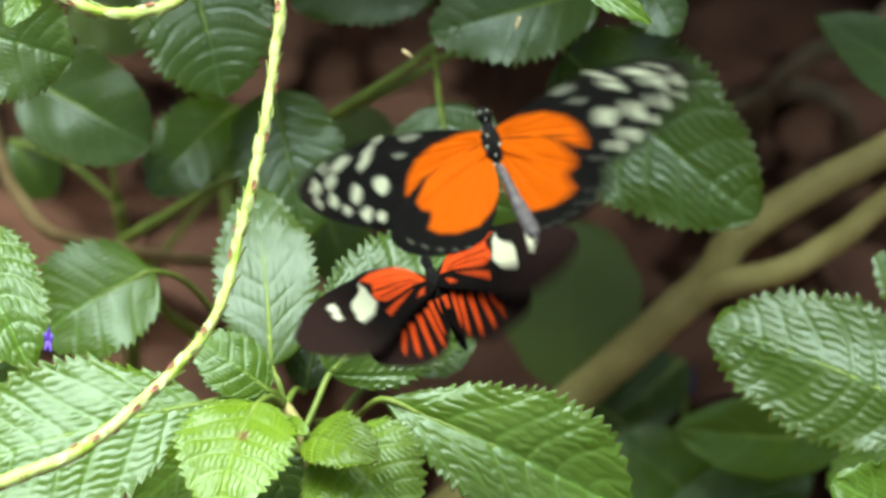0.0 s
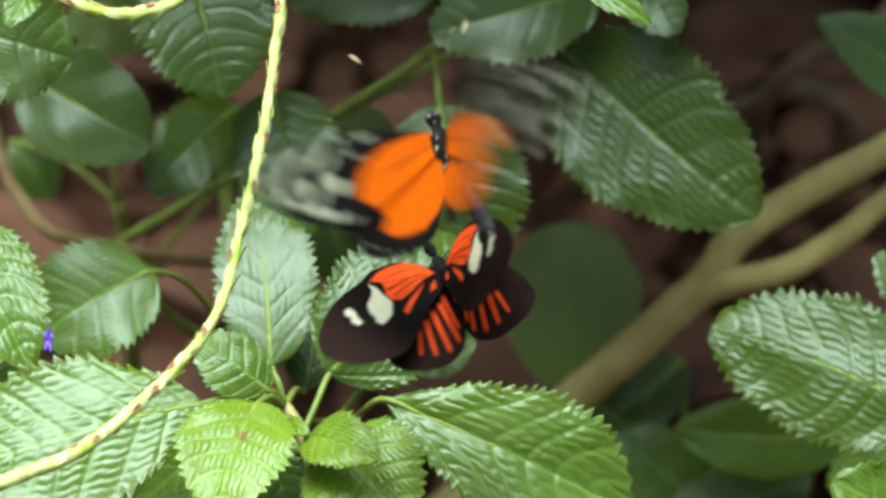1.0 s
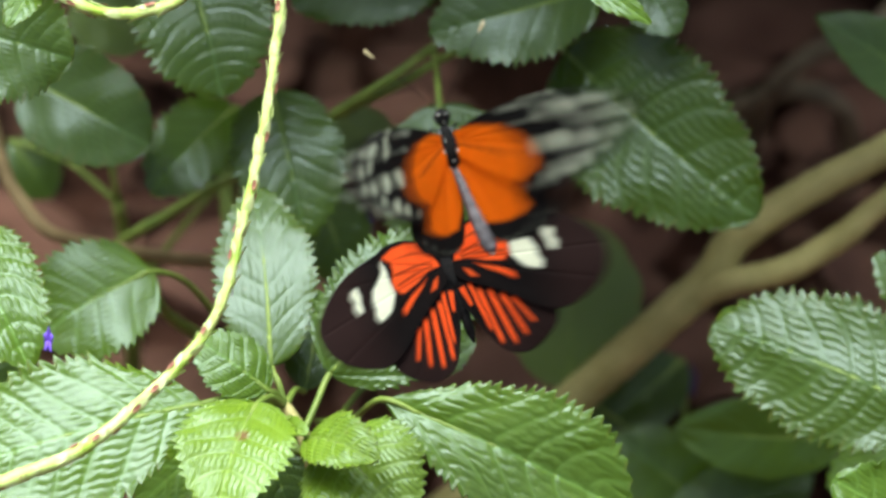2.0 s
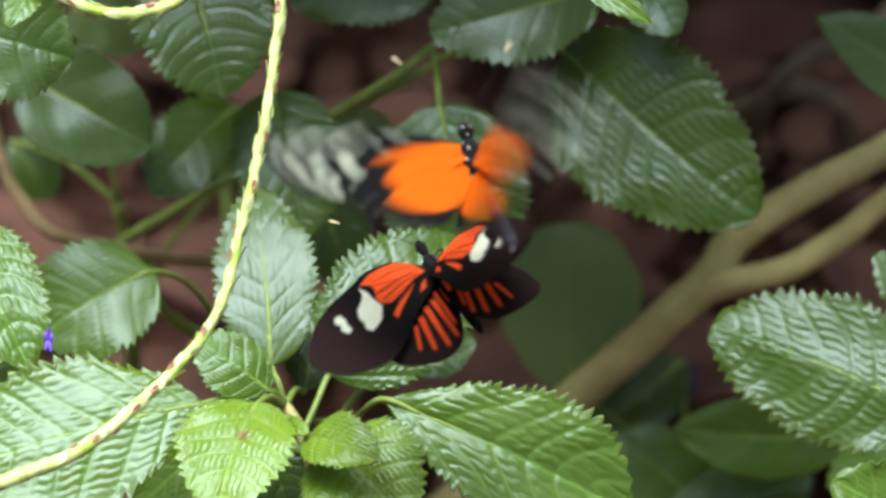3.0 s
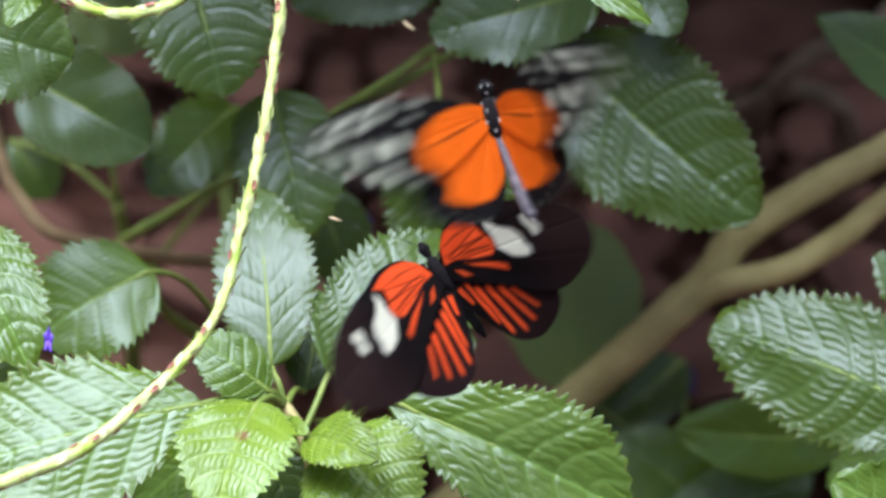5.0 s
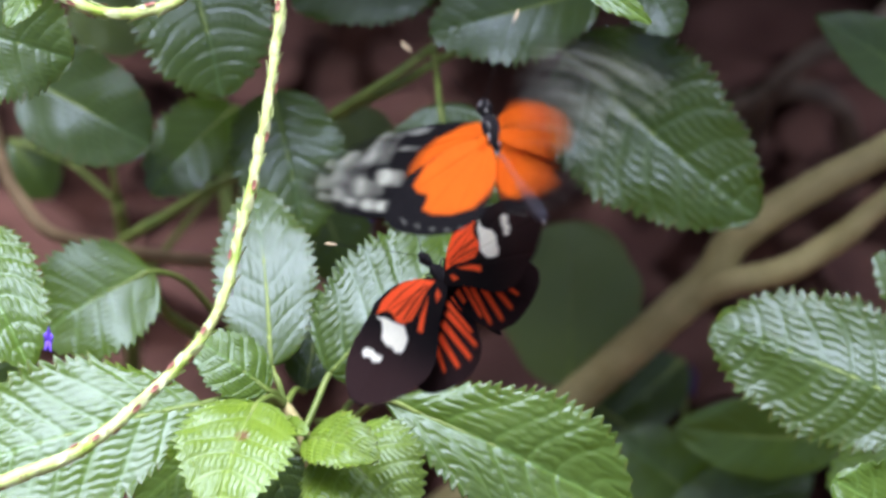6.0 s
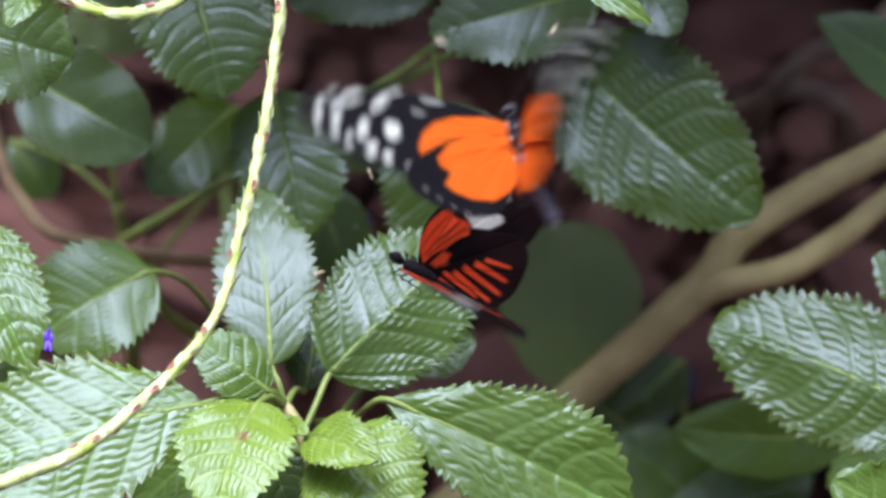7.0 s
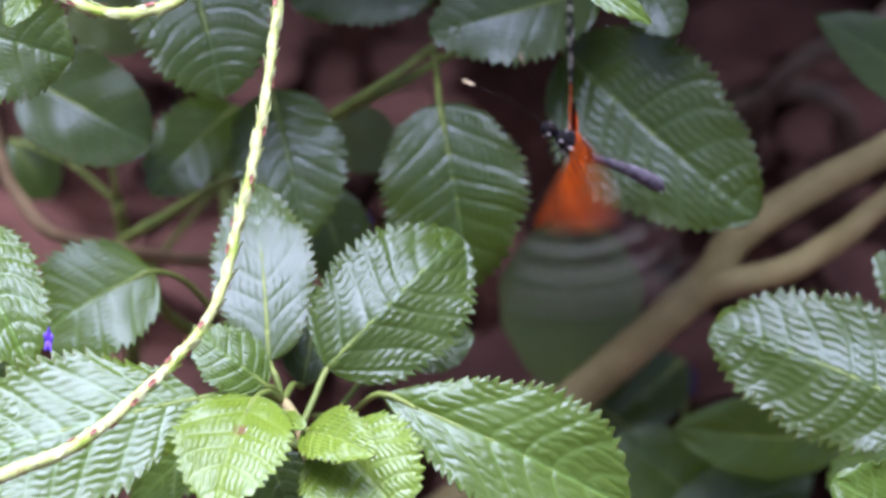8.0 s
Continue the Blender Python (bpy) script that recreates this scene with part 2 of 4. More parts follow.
def dead_leaves():
    """Fallen curled leaves over the mulch, too many to count."""
    rng = np.random.RandomState(15)
    verts, faces = [], []
    for k in range(260):
        c = np.array((rng.uniform(-0.35, 0.35), rng.uniform(0.05, 1.0), rng.uniform(0.004, 0.018)))
        a, l, w, curl = rng.uniform(0, 6.28), rng.uniform(0.035, 0.085), rng.uniform(0.22, 0.4), rng.uniform(0.05, 0.3)
        d = np.array((math.cos(a), math.sin(a), rng.normal(0, 0.12)))
        e = np.array((-math.sin(a), math.cos(a), rng.normal(0, 0.15)))
        n = np.cross(d, e)
        i = len(verts)
        for u in np.linspace(0, 1, 8):
            half = l * w * math.sin(math.pi * min(0.985, max(0.02, u))) ** 0.8
            for q in (-1, -0.5, 0, 0.5, 1):
                verts.append(c + d * l * (u - 0.5) + e * half * q * (1 + 0.06 * math.sin(u * 40 + k)) + n * (curl * half * q * q + 0.1 * l * curl * math.sin(u * 5 + k) + (0.0006 if q == 0 else 0)))
        faces += [[i + 5 * p + q, i + 5 * p + q + 1, i + 5 * p + q + 6, i + 5 * p + q + 5] for p in range(7) for q in range(4)]
    ob = mesh_object("fallen_leaves", verts, faces, DEAD)
    thick = ob.modifiers.new("thickness", "SOLIDIFY")
    thick.thickness = 0.0005
    tagged(ob, "dry reddish-brown fallen leaves over the mulch", "leaf litter", kind="stuff")


ground()
litter()
dead_leaves()


# ---- the shrub in front ----
shrub = root("shrub", (-0.0252, -0.0168, 0.0216), "leafy shrub with fresh toothed leaves in a whorl", "shrub", "shrubs")
shrub.location.z = 0.0
NODE = (-0.0349, -0.0102, 0.1846)
stem(shrub, [tuple(shrub.location), (-0.0195, 0.0070, 0.0731), (-0.0247, -0.0133, 0.1486), (-0.0271, -0.0256, 0.1729), (-0.0296, -0.0215, 0.1823), (-0.0335, -0.0128, 0.1842), NODE],
     [0.0032, 0.003, 0.0024, 0.0018, 0.0015, 0.0013], PALE_STEM)
leaf(shrub, (-0.0528, -0.0193, 0.1924), (-0.1077, -0.0331, 0.1832), 0.0358, FRESH, roll=-4, fold=-5, arch=0.05, veins=8, teeth=22, stalk=NODE, seed=3, relief=0.0003, face=0.5, low=0.7)
leaf(shrub, (-0.0403, -0.0224, 0.1950), (-0.0482, -0.0505, 0.1862), 0.0253, YOUNG, roll=6, fold=10, arch=0.08, veins=6, teeth=16, stalk=NODE, seed=4, relief=0.0003, face=0.45, stain=(0.36, -0.05, 0.0014))
leaf(shrub, (-0.0291, -0.0300, 0.1910), (-0.0140, -0.0439, 0.1956), 0.0138, YOUNG, roll=0, fold=14, arch=0.12, veins=6, teeth=14, stalk=(-0.0301, -0.0243, 0.1852), seed=5, relief=0.00028, face=0.45)
leaf(shrub, (-0.0241, -0.0257, 0.1868), (-0.0082, -0.0468, 0.1811), 0.0278, YOUNG, roll=4, fold=8, arch=0.10, veins=6, teeth=16, stalk=(-0.0295, -0.0231, 0.1835), seed=6, relief=0.00034, face=0.45)
leaf(shrub, (-0.0135, -0.0108, 0.1872), (0.0409, -0.0252, 0.1666), 0.0323, FRESH, roll=4, fold=12, arch=0.07, veins=7, teeth=26, stalk=(-0.0287, 0.0063, 0.1680), seed=7, relief=0.0003, face=0.36, sag=-0.1, low=1.05, blunt=0.66)
leaf(shrub, (-0.0250, -0.0059, 0.1907), (0.0043, 0.0225, 0.2069), 0.0323, MATURE, roll=7, fold=-16, arch=0.12, veins=7, teeth=22, stalk=(-0.0309, -0.0185, 0.1831), seed=8, relief=0.00032, face=0.42, sag=0.0)
leaf(shrub, (-0.0381, -0.0026, 0.1901), (-0.0427, 0.0363, 0.2116), 0.0229, MATURE, roll=-4, fold=-4, arch=0.06, veins=7, teeth=22, stalk=NODE, seed=9, relief=0.00012, face=0.5)
leaf(shrub, (-0.0384, -0.0144, 0.1924), (-0.0542, -0.0063, 0.2006), 0.0148, FRESH, roll=-6, fold=-6, arch=0.10, veins=6, teeth=14, stalk=NODE, seed=10, relief=0.00028, face=0.6)
leaf(shrub, (-0.0349, -0.0255, 0.1906), (-0.0292, -0.0309, 0.1933), 0.0052, YOUNG, roll=0, fold=14, arch=0.12, veins=4, teeth=8, seed=11, relief=0.00009, stalk=(-0.0328, -0.0151, 0.1844), face=0.45)
leaf(shrub, (-0.0311, 0.0064, 0.1768), (-0.0290, 0.0310, 0.1858), 0.0140, MATURE, roll=10, fold=10, veins=6, teeth=14, stalk=NODE, seed=12, face=0.45, relief=0.00021)
leaf(shrub, (-0.0396, -0.0096, 0.1715), (-0.0333, -0.0190, 0.1581), 0.0139, MATURE, roll=0, fold=10, veins=6, teeth=12, stalk=(-0.0314, -0.0096, 0.1715), seed=13, face=0.45, relief=0.00021)
leaf(shrub, (-0.0461, -0.0027, 0.1726), (-0.0693, -0.0093, 0.1544), 0.0178, FRESH, roll=10, fold=10, veins=6, teeth=14, stalk=(-0.0307, -0.0096, 0.1715), seed=14, face=0.45, relief=0.00021)
leaf(shrub, (-0.0083, 0.0261, 0.1701), (0.0073, 0.0291, 0.1744), 0.0130, MATURE, roll=10, fold=10, veins=6, teeth=14, stalk=(-0.0282, -0.0096, 0.1715), seed=15, face=0.45, relief=0.00021)

# ---- the flower spikes that arch past it ----
def flower_spike(points, radii, at, label, seed):
    """A pale spent spike: a thin stalk set with pointed bracts and reddish scars."""
    thing = root("flower_spike", at, label, "flower spike", "flower spikes")
    v, f = tube(points, radii, 40, 12, 0.09, seed)
    mesh_object("stalk", v, f, SPIKE, thing, points[0])
    path = smooth_path(points, 40)
    seg = np.r_[0, np.cumsum(np.linalg.norm(np.diff(path, axis=0), axis=1))]
    rng = np.random.RandomState(seed)
    bract = [(e * w * q, u, h + (0.0002 if q == 0 else -0.0001)) for u, h, w in ((0, -0.0003, 0.8), (0.0014, 0.0001, 1.15), (0.0028, 0.0003, 0.9), (0.0041, 0.0007, 0.15))
             for e, q in ((0.0009, -1), (0.0009, 0), (0.0009, 1))]
    bract_faces = [[3 * p + q, 3 * p + q + 1, 3 * p + q + 4, 3 * p + q + 3] for p in range(3) for q in range(2)]
    scar = [(math.sin(g) * 0.0005, math.cos(g) * 0.0012, 0.00020) for g in np.linspace(0, 2 * math.pi, 8)[:-1]] + [(0, 0, 0.0)]
    scar_faces = [[q, (q + 1) % 7, 7] for q in range(7)]
    first = {}
    d = 0.001
    while d < seg[-1] - 0.004:
        c = np.array([np.interp(d, seg, path[:, i]) for i in range(3)])
        c2 = np.array([np.interp(d + 0.002, seg, path[:, i]) for i in range(3)])
        t = (c2 - c) / (np.linalg.norm(c2 - c) + 1e-9)
        r = np.interp(d / seg[-1], np.linspace(0, 1, len(radii)), radii)
        a = np.cross(t, (0.3, 0.4, 0.86))
        a /= np.linalg.norm(a)
        b = np.cross(a, t)
        ang = d / 0.0021 * 2.4
        o = a * math.cos(ang) + b * math.sin(ang)
        e = np.cross(t, o)
        for name, verts, faces, mat, chance, back in (("bract", bract, bract_faces, BRACT, 1.0, 0.0), ("scar", scar, scar_faces, PIT, 0.42, -0.0004)):
            if rng.rand() < chance:
                if name not in first:
                    first[name] = mesh_object(name, verts, faces, mat, None)
                    ob = first[name]
                else:
                    ob = new(name, first[name].data)
                ob.parent = thing
                at_here = Vector(c + o * (r * 0.97 + (0.0004 if name == "scar" else 0)) - t * back) - thing.location
                k = rng.uniform(0.85, 1.2)
                ob.matrix_local = Matrix((( e[0], t[0], o[0], at_here.x), (e[1], t[1], o[1], at_here.y), (e[2], t[2], o[2], at_here.z), (0, 0, 0, 1))) @ Matrix.Scale(k, 4)
        d += 0.0021 * rng.uniform(0.8, 1.2)
    return thing


spike = flower_spike([(-0.2303, -0.0482, -0.0232), (-0.1744, -0.0421, 0.1250), (-0.1213, -0.0718, 0.1959), (-0.0899, -0.0619, 0.2048), (-0.0784, -0.0569, 0.2068), (-0.0698, -0.0511, 0.2098), (-0.0635, -0.0453, 0.2128), (-0.0572, -0.0395, 0.2159), (-0.0500, -0.0311, 0.2209), (-0.0458, -0.0252, 0.2277), (-0.0431, -0.0175, 0.2369), (-0.0402, -0.0089, 0.2456),
                      (-0.0379, -0.0003, 0.2544), (-0.0362, 0.0083, 0.2632), (-0.0348, 0.0169, 0.2721), (-0.0331, 0.0321, 0.2868), (-0.0329, 0.0426, 0.2948)],
                     [0.0019, 0.0017, 0.0014, 0.00115, 0.00108, 0.00104, 0.0010, 0.00098, 0.00095], (-0.2303, -0.0482, -0.0232), "pale yellow-green spent flower spike arching past the shrub", 21)
spike_top = flower_spike([(-0.0333, 0.0721, 0.2881), (-0.0439, 0.0433, 0.2731), (-0.0570, 0.0281, 0.2671), (-0.0640, 0.0247, 0.2658), (-0.0709, 0.0235, 0.2658), (-0.0787, 0.0238, 0.2680), (-0.0885, 0.0272, 0.2728), (-0.1036, 0.0362, 0.2787)],
                         [0.0014, 0.0013, 0.0013, 0.0012, 0.0012, 0.0010], (-0.0333, 0.0721, 0.2881), "pale green flower spike drooping over the leaves", 22)

# ---- the shrub beside it ----
side = root("shrub", (-0.1456, 0.0136, 0.0302), "leafy shrub with bright toothed leaves and a violet flower", "shrub", "shrubs")
side.location.z = 0.0
stem(side, [tuple(side.location), (-0.1319, 0.0070, 0.1254), (-0.1215, 0.0240, 0.1845), (-0.1164, 0.0385, 0.2227), (-0.1113, 0.0612, 0.2551)], [0.004, 0.0035, 0.003, 0.002, 0.0015])
leaf(side, (-0.1096, 0.0243, 0.2093), (-0.0915, -0.0068, 0.1929), 0.0242, FRESH, roll=-10, fold=10, veins=7, teeth=18, stalk=(-0.1215, 0.0240, 0.1845), seed=31, relief=0.0004, face=0.43)
leaf(side, (-0.1108, 0.0454, 0.2499), (-0.0827, 0.0407, 0.2432), 0.0290, MATURE, roll=10, fold=8, veins=7, teeth=20, stalk=(-0.1164, 0.0385, 0.2227), seed=32, face=0.35, relief=0.00017)
leaf(side, (-0.0873, 0.0340, 0.2686), (-0.0942, 0.0194, 0.2651), 0.0076, FRESH, roll=0, fold=10, veins=6, teeth=9, stalk=(-0.1113, 0.0612, 0.2551), seed=33, face=0.35, relief=0.00017)
leaf(side, (-0.0672, 0.0421, 0.1843), (-0.0934, 0.0291, 0.1744), 0.0283, FRESH, roll=-6, fold=6, veins=6, teeth=14, stalk=(-0.0535, 0.0564, 0.1610), seed=34, relief=0.00012, face=0.42)
leaf(side, (-0.1098, 0.0261, 0.1701), (-0.0928, 0.0201, 0.1616), 0.0208, MATURE, roll=0, fold=6, veins=6, teeth=14, stalk=(-0.1215, 0.0240, 0.1845), seed=35, relief=0.00012, face=0.35)

# ---- the shrub behind, its green stems crossing the middle ----
rear = root("shrub", (-0.0556, 0.1093, -0.0075), "leafy shrub with dark green hanging leaves", "shrub", "shrubs")
rear.location.z = 0.0
stem(rear, [tuple(rear.location), (-0.0498, 0.1096, 0.0975), (-0.0389, 0.1112, 0.1696), (-0.0282, 0.1082, 0.1828), (-0.0129, 0.1055, 0.1964), (-0.0012, 0.1104, 0.2033), (0.0090, 0.1134, 0.2076), (0.0238, 0.1126, 0.2239)], [0.003, 0.0026, 0.0018, 0.0012, 0.0011, 0.0010, 0.0009])
stem(rear, [(-0.0255, 0.1107, 0.1828), (-0.0115, 0.1079, 0.1928), (0.0008, 0.1087, 0.2008), (0.0104, 0.1105, 0.2035), (0.0276, 0.1138, 0.1995)], [0.0011, 0.0011, 0.0010, 0.0009])
stem(rear, [(-0.0489, 0.1105, 0.1076), (-0.0668, 0.0807, 0.1434), (-0.0693, 0.0544, 0.1756)], [0.0018, 0.0014, 0.001])
stem(rear, [(-0.0970, 0.1326, 0.1130), (-0.0809, 0.1156, 0.1410), (-0.0681, 0.1116, 0.1527), (-0.0542, 0.1078, 0.1648), (-0.0396, 0.1108, 0.1690)], [0.0014, 0.0014, 0.0012, 0.0011])
leaf(rear, (-0.0009, 0.0836, 0.2033), (0.0059, 0.0592, 0.1669), 0.0338, MATURE, roll=4, fold=8, arch=0.08, veins=8, teeth=22, stalk=(-0.0022, 0.1091, 0.2014), seed=41, face=0.04, relief=0.00028, low=0.46)
leaf(rear, (0.0294, 0.1051, 0.2044), (0.0743, 0.0699, 0.1804), 0.0406, MATURE, roll=6, fold=6, arch=0.06, veins=8, teeth=24, stalk=(0.0159, 0.1104, 0.2033), seed=42, face=0.0, relief=0.00030, jag=0.75, low=0.44)
leaf(rear, (-0.0596, 0.0869, 0.2395), (-0.0512, 0.0652, 0.2173), 0.0328, MATURE, roll=-6, fold=10, veins=8, teeth=16, stalk=(-0.0662, 0.1322, 0.2344), seed=43, face=0.0, relief=0.00022)
leaf(rear, (-0.1002, 0.0933, 0.2050), (-0.0694, 0.0795, 0.1940), 0.0275, MATURE, roll=0, fold=6, veins=6, teeth=10, stalk=(-0.1177, 0.1240, 0.1878), seed=44, relief=0.00007, face=0.08, jag=0.3)
leaf(rear, (-0.0503, 0.1100, 0.1853), (-0.0706, 0.0897, 0.1737), 0.0205, FRESH, roll=0, fold=8, veins=6, teeth=12, stalk=(-0.0389, 0.1112, 0.1696), seed=45, relief=0.00010, face=0.2)
leaf(rear, (-0.0410, 0.0913, 0.2023), (-0.0325, 0.0627, 0.1787), 0.0268, MATURE, roll=-6, fold=8, veins=8, teeth=18, stalk=(-0.0389, 0.1112, 0.1696), seed=46, face=0.0, relief=0.0002)
leaf(rear, (0.0370, 0.1010, 0.2247), (-0.0032, 0.0906, 0.2186), 0.0255, MATURE, roll=8, fold=8, veins=8, teeth=18, stalk=(0.0238, 0.1126, 0.2239), seed=47, face=0.0, relief=0.00011)
leaf(rear, (0.0022, 0.1119, 0.2228), (-0.0364, 0.1076, 0.2167), 0.0190, MATURE, roll=4, fold=8, veins=8, teeth=16, stalk=(0.0090, 0.1134, 0.2076), seed=48, face=0.0, relief=0.00011)
leaf(rear, (-0.0312, 0.1072, 0.1638), (-0.0215, 0.0920, 0.1421), 0.0181, MATURE, roll=0, fold=8, veins=6, teeth=14, stalk=(-0.0389, 0.1112, 0.1696), seed=49, relief=0.00010, face=0.0)
leaf(rear, (0.0450, 0.1041, 0.2291), (0.0545, 0.0862, 0.2211), 0.0161, MATURE, roll=4, fold=8, veins=6, teeth=12, stalk=(0.0238, 0.1126, 0.2239), seed=50, face=0.0, relief=0.00011)
leaf(rear, (0.0276, 0.0269, 0.2758), (0.0446, 0.0146, 0.2687), 0.0078, FRESH, roll=4, fold=8, veins=6, teeth=8, stalk=(0.0229, 0.0828, 0.2511), seed=51, face=0.15, relief=0.00011, blunt=0.9)

# ---- the shrub beside the branch ----
right = root("shrub", (0.1556, 0.0136, 0.0302), "leafy shrub with glossy toothed leaves beside the branch", "shrub", "shrubs")
right.location.z = 0.0
stem(right, [tuple(right.location), (0.1362, 0.0225, 0.1127), (0.1269, 0.0331, 0.1452), (0.1335, 0.0851, 0.1672), (0.1318, 0.1373, 0.1894)], [0.004, 0.0035, 0.003, 0.0025, 0.0015])
leaf(right, (0.1133, 0.0147, 0.1625), (0.0627, 0.0375, 0.1724), 0.0337, MATURE, roll=-6, fold=-12, arch=0.05, veins=8, teeth=22, stalk=(0.1269, 0.0331, 0.1452), seed=61, relief=0.00034, face=0.26, blunt=0.56)
leaf(right, (0.1079, -0.0226, 0.1529), (0.0865, -0.0211, 0.1725), 0.0227, FRESH, roll=4, fold=8, veins=6, teeth=14, stalk=(0.1335, 0.0225, 0.1127), seed=62, face=0.4, relief=0.00021)
leaf(right, (0.1249, 0.1176, 0.1787), (0.0911, 0.1227, 0.2034), 0.0209, MATURE, roll=0, fold=12, veins=6, teeth=10, stalk=(0.1321, 0.0867, 0.1695), seed=63, relief=0.00009, face=0.4, blunt=0.8, jag=0.3)
leaf(right, (0.1190, 0.0357, 0.1663), (0.1006, 0.0485, 0.1846), 0.0145, MATURE, roll=0, fold=8, veins=6, teeth=12, stalk=(0.1269, 0.0331, 0.1452), seed=64, face=0.4, relief=0.00021)
leaf(right, (0.1171, 0.0522, 0.1202), (0.0931, 0.0491, 0.1157), 0.0205, FRESH, roll=0, fold=8, veins=6, teeth=12, stalk=(0.1282, 0.0302, 0.1237), seed=65, relief=0.00009, face=0.4)

# ---- low dark leaves near the soil ----
low = root("ground_cover", (0.0669, 0.1778, -0.0143), "low plant with broad dark leaves over the soil", "plant", "low plants")
low.location.z = 0.0
stem(low, [tuple(low.location), (0.0640, 0.1243, 0.0488), (0.0652, 0.1075, 0.0771)], [0.003, 0.002, 0.0015])
leaf(low, (0.1017, 0.0879, 0.1014), (0.0579, 0.0809, 0.1089), 0.0211, MATURE, roll=-24, fold=8, veins=5, teeth=9, stalk=(0.0652, 0.1075, 0.0771), seed=71, relief=0.00007, face=0.25, jag=0.0)
leaf(low, (0.0330, 0.1184, 0.0927), (0.0333, 0.1434, 0.1284), 0.0362, OLD, roll=0, fold=4, veins=5, teeth=9, stalk=(0.0640, 0.1243, 0.0488), seed=72, relief=0.00007, blunt=0.45, face=0.7, low=0.5, jag=0.0)
leaf(low, (0.0634, 0.1387, 0.0868), (0.0378, 0.1188, 0.0758), 0.0192, MATURE, roll=0, fold=6, veins=5, teeth=9, stalk=(0.0640, 0.1243, 0.0488), seed=73, relief=0.00007, face=0.3, jag=0.0)
leaf(low, (0.0747, 0.0896, 0.0690), (0.0439, 0.0958, 0.0953), 0.0273, MATURE, roll=0, fold=6, veins=5, teeth=9, stalk=(0.0640, 0.1243, 0.0488), seed=74, relief=0.00007, face=0.3, jag=0.0)
leaf(low, (0.0568, 0.0818, 0.0753), (0.0941, 0.0900, 0.0871), 0.0215, MATURE, roll=0, fold=6, veins=5, teeth=9, stalk=(0.0640, 0.1243, 0.0488), seed=75, relief=0.00007, face=0.3, jag=0.0)
low_side = root("ground_cover", (-0.0890, 0.2121, -0.0002), "low plant with broad dark leaves over the soil", "plant", "low plants")
low_side.location.z = 0.0
stem(low_side, [tuple(low_side.location), (-0.0832, 0.1570, 0.0956), (-0.0839, 0.1460, 0.1322)], [0.003, 0.002, 0.0015])
leaf(low_side, (-0.0938, 0.1592, 0.1858), (-0.0752, 0.1526, 0.1764), 0.0186, OLD, roll=0, fold=6, veins=5, teeth=9, stalk=(-0.0839, 0.1460, 0.1322), seed=82, relief=0.00007, face=0.3, jag=0.0)
leaf(low_side, (-0.1127, 0.1636, 0.1398), (-0.1023, 0.1551, 0.1277), 0.0162, MATURE, roll=0, fold=6, veins=5, teeth=9, stalk=(-0.0839, 0.1460, 0.1322), seed=83, relief=0.00007, face=0.3, jag=0.0)
leaf(low_side, (-0.0269, 0.1595, 0.1513), (-0.0137, 0.1511, 0.1394), 0.0175, OLD, roll=0, fold=6, veins=5, teeth=9, stalk=(-0.0832, 0.1570, 0.0956), seed=84, relief=0.00007, face=0.3, jag=0.0)

# ---- the woody branches ----
branch = root("branch", (-0.0220, 0.1260, 0.0163), "forked grey-brown woody branch slanting through the shrubs", "branch")
branch.location.z = 0.0
stem(branch, [tuple(branch.location), (-0.0142, 0.1209, 0.0352), (0.0024, 0.1171, 0.0560), (0.0338, 0.1170, 0.0908), (0.0527, 0.1147, 0.1135), (0.0676, 0.1185, 0.1277), (0.0740, 0.1242, 0.1358), (0.0884, 0.1299, 0.1440), (0.1027, 0.1345, 0.1505), (0.1125, 0.1374, 0.1548), (0.1457, 0.1493, 0.1717), (0.1744, 0.1641, 0.1928)],
     [0.0050, 0.0050, 0.0051, 0.0051, 0.0050, 0.0049, 0.0044, 0.0042, 0.0042, 0.004, 0.003, 0.002], BARK, "limb", 3, 20)
stem(branch, [(0.0619, 0.1172, 0.1223), (0.0723, 0.1148, 0.1294), (0.0809, 0.1157, 0.1308), (0.0895, 0.1174, 0.1331), (0.1024, 0.1228, 0.1391), (0.1123, 0.1284, 0.1453), (0.1457, 0.1443, 0.1646)], [0.0038, 0.0036, 0.0035, 0.0035, 0.0034, 0.003, 0.002], BARK, "fork", 4, 16)
twig = root("twig", (-0.0291, 0.1804, 0.0243), "bare brown twig curving between the leaves", "twig", "twigs")
stem(twig, [(-0.0226, 0.1869, 0.0510), (-0.0440, 0.1270, 0.1224), (-0.0695, 0.1053, 0.1437), (-0.0846, 0.1030, 0.1491), (-0.0968, 0.1006, 0.1545), (-0.1043, 0.1054, 0.1613), (-0.1090, 0.1112, 0.1696), (-0.1149, 0.1288, 0.1947)], [0.002, 0.0018, 0.0017, 0.0016, 0.0018, 0.0017, 0.0015], TWIG, "stem")
twig = root("twig", (0.1074, 0.2922, 0.0445), "bare brown twig curving between the leaves", "twig", "twigs")
stem(twig, [(0.1229, 0.3058, 0.0291), (0.1181, 0.2758, 0.0734), (0.1040, 0.2721, 0.0856), (0.0867, 0.2777, 0.0761), (0.0800, 0.3127, 0.0390)], [0.003, 0.003, 0.003, 0.0028], DARK_TWIG, "stem")
twig = root("twig", (0.1311, 0.3116, 0.0722), "bare brown twig curving between the leaves", "twig", "twigs")
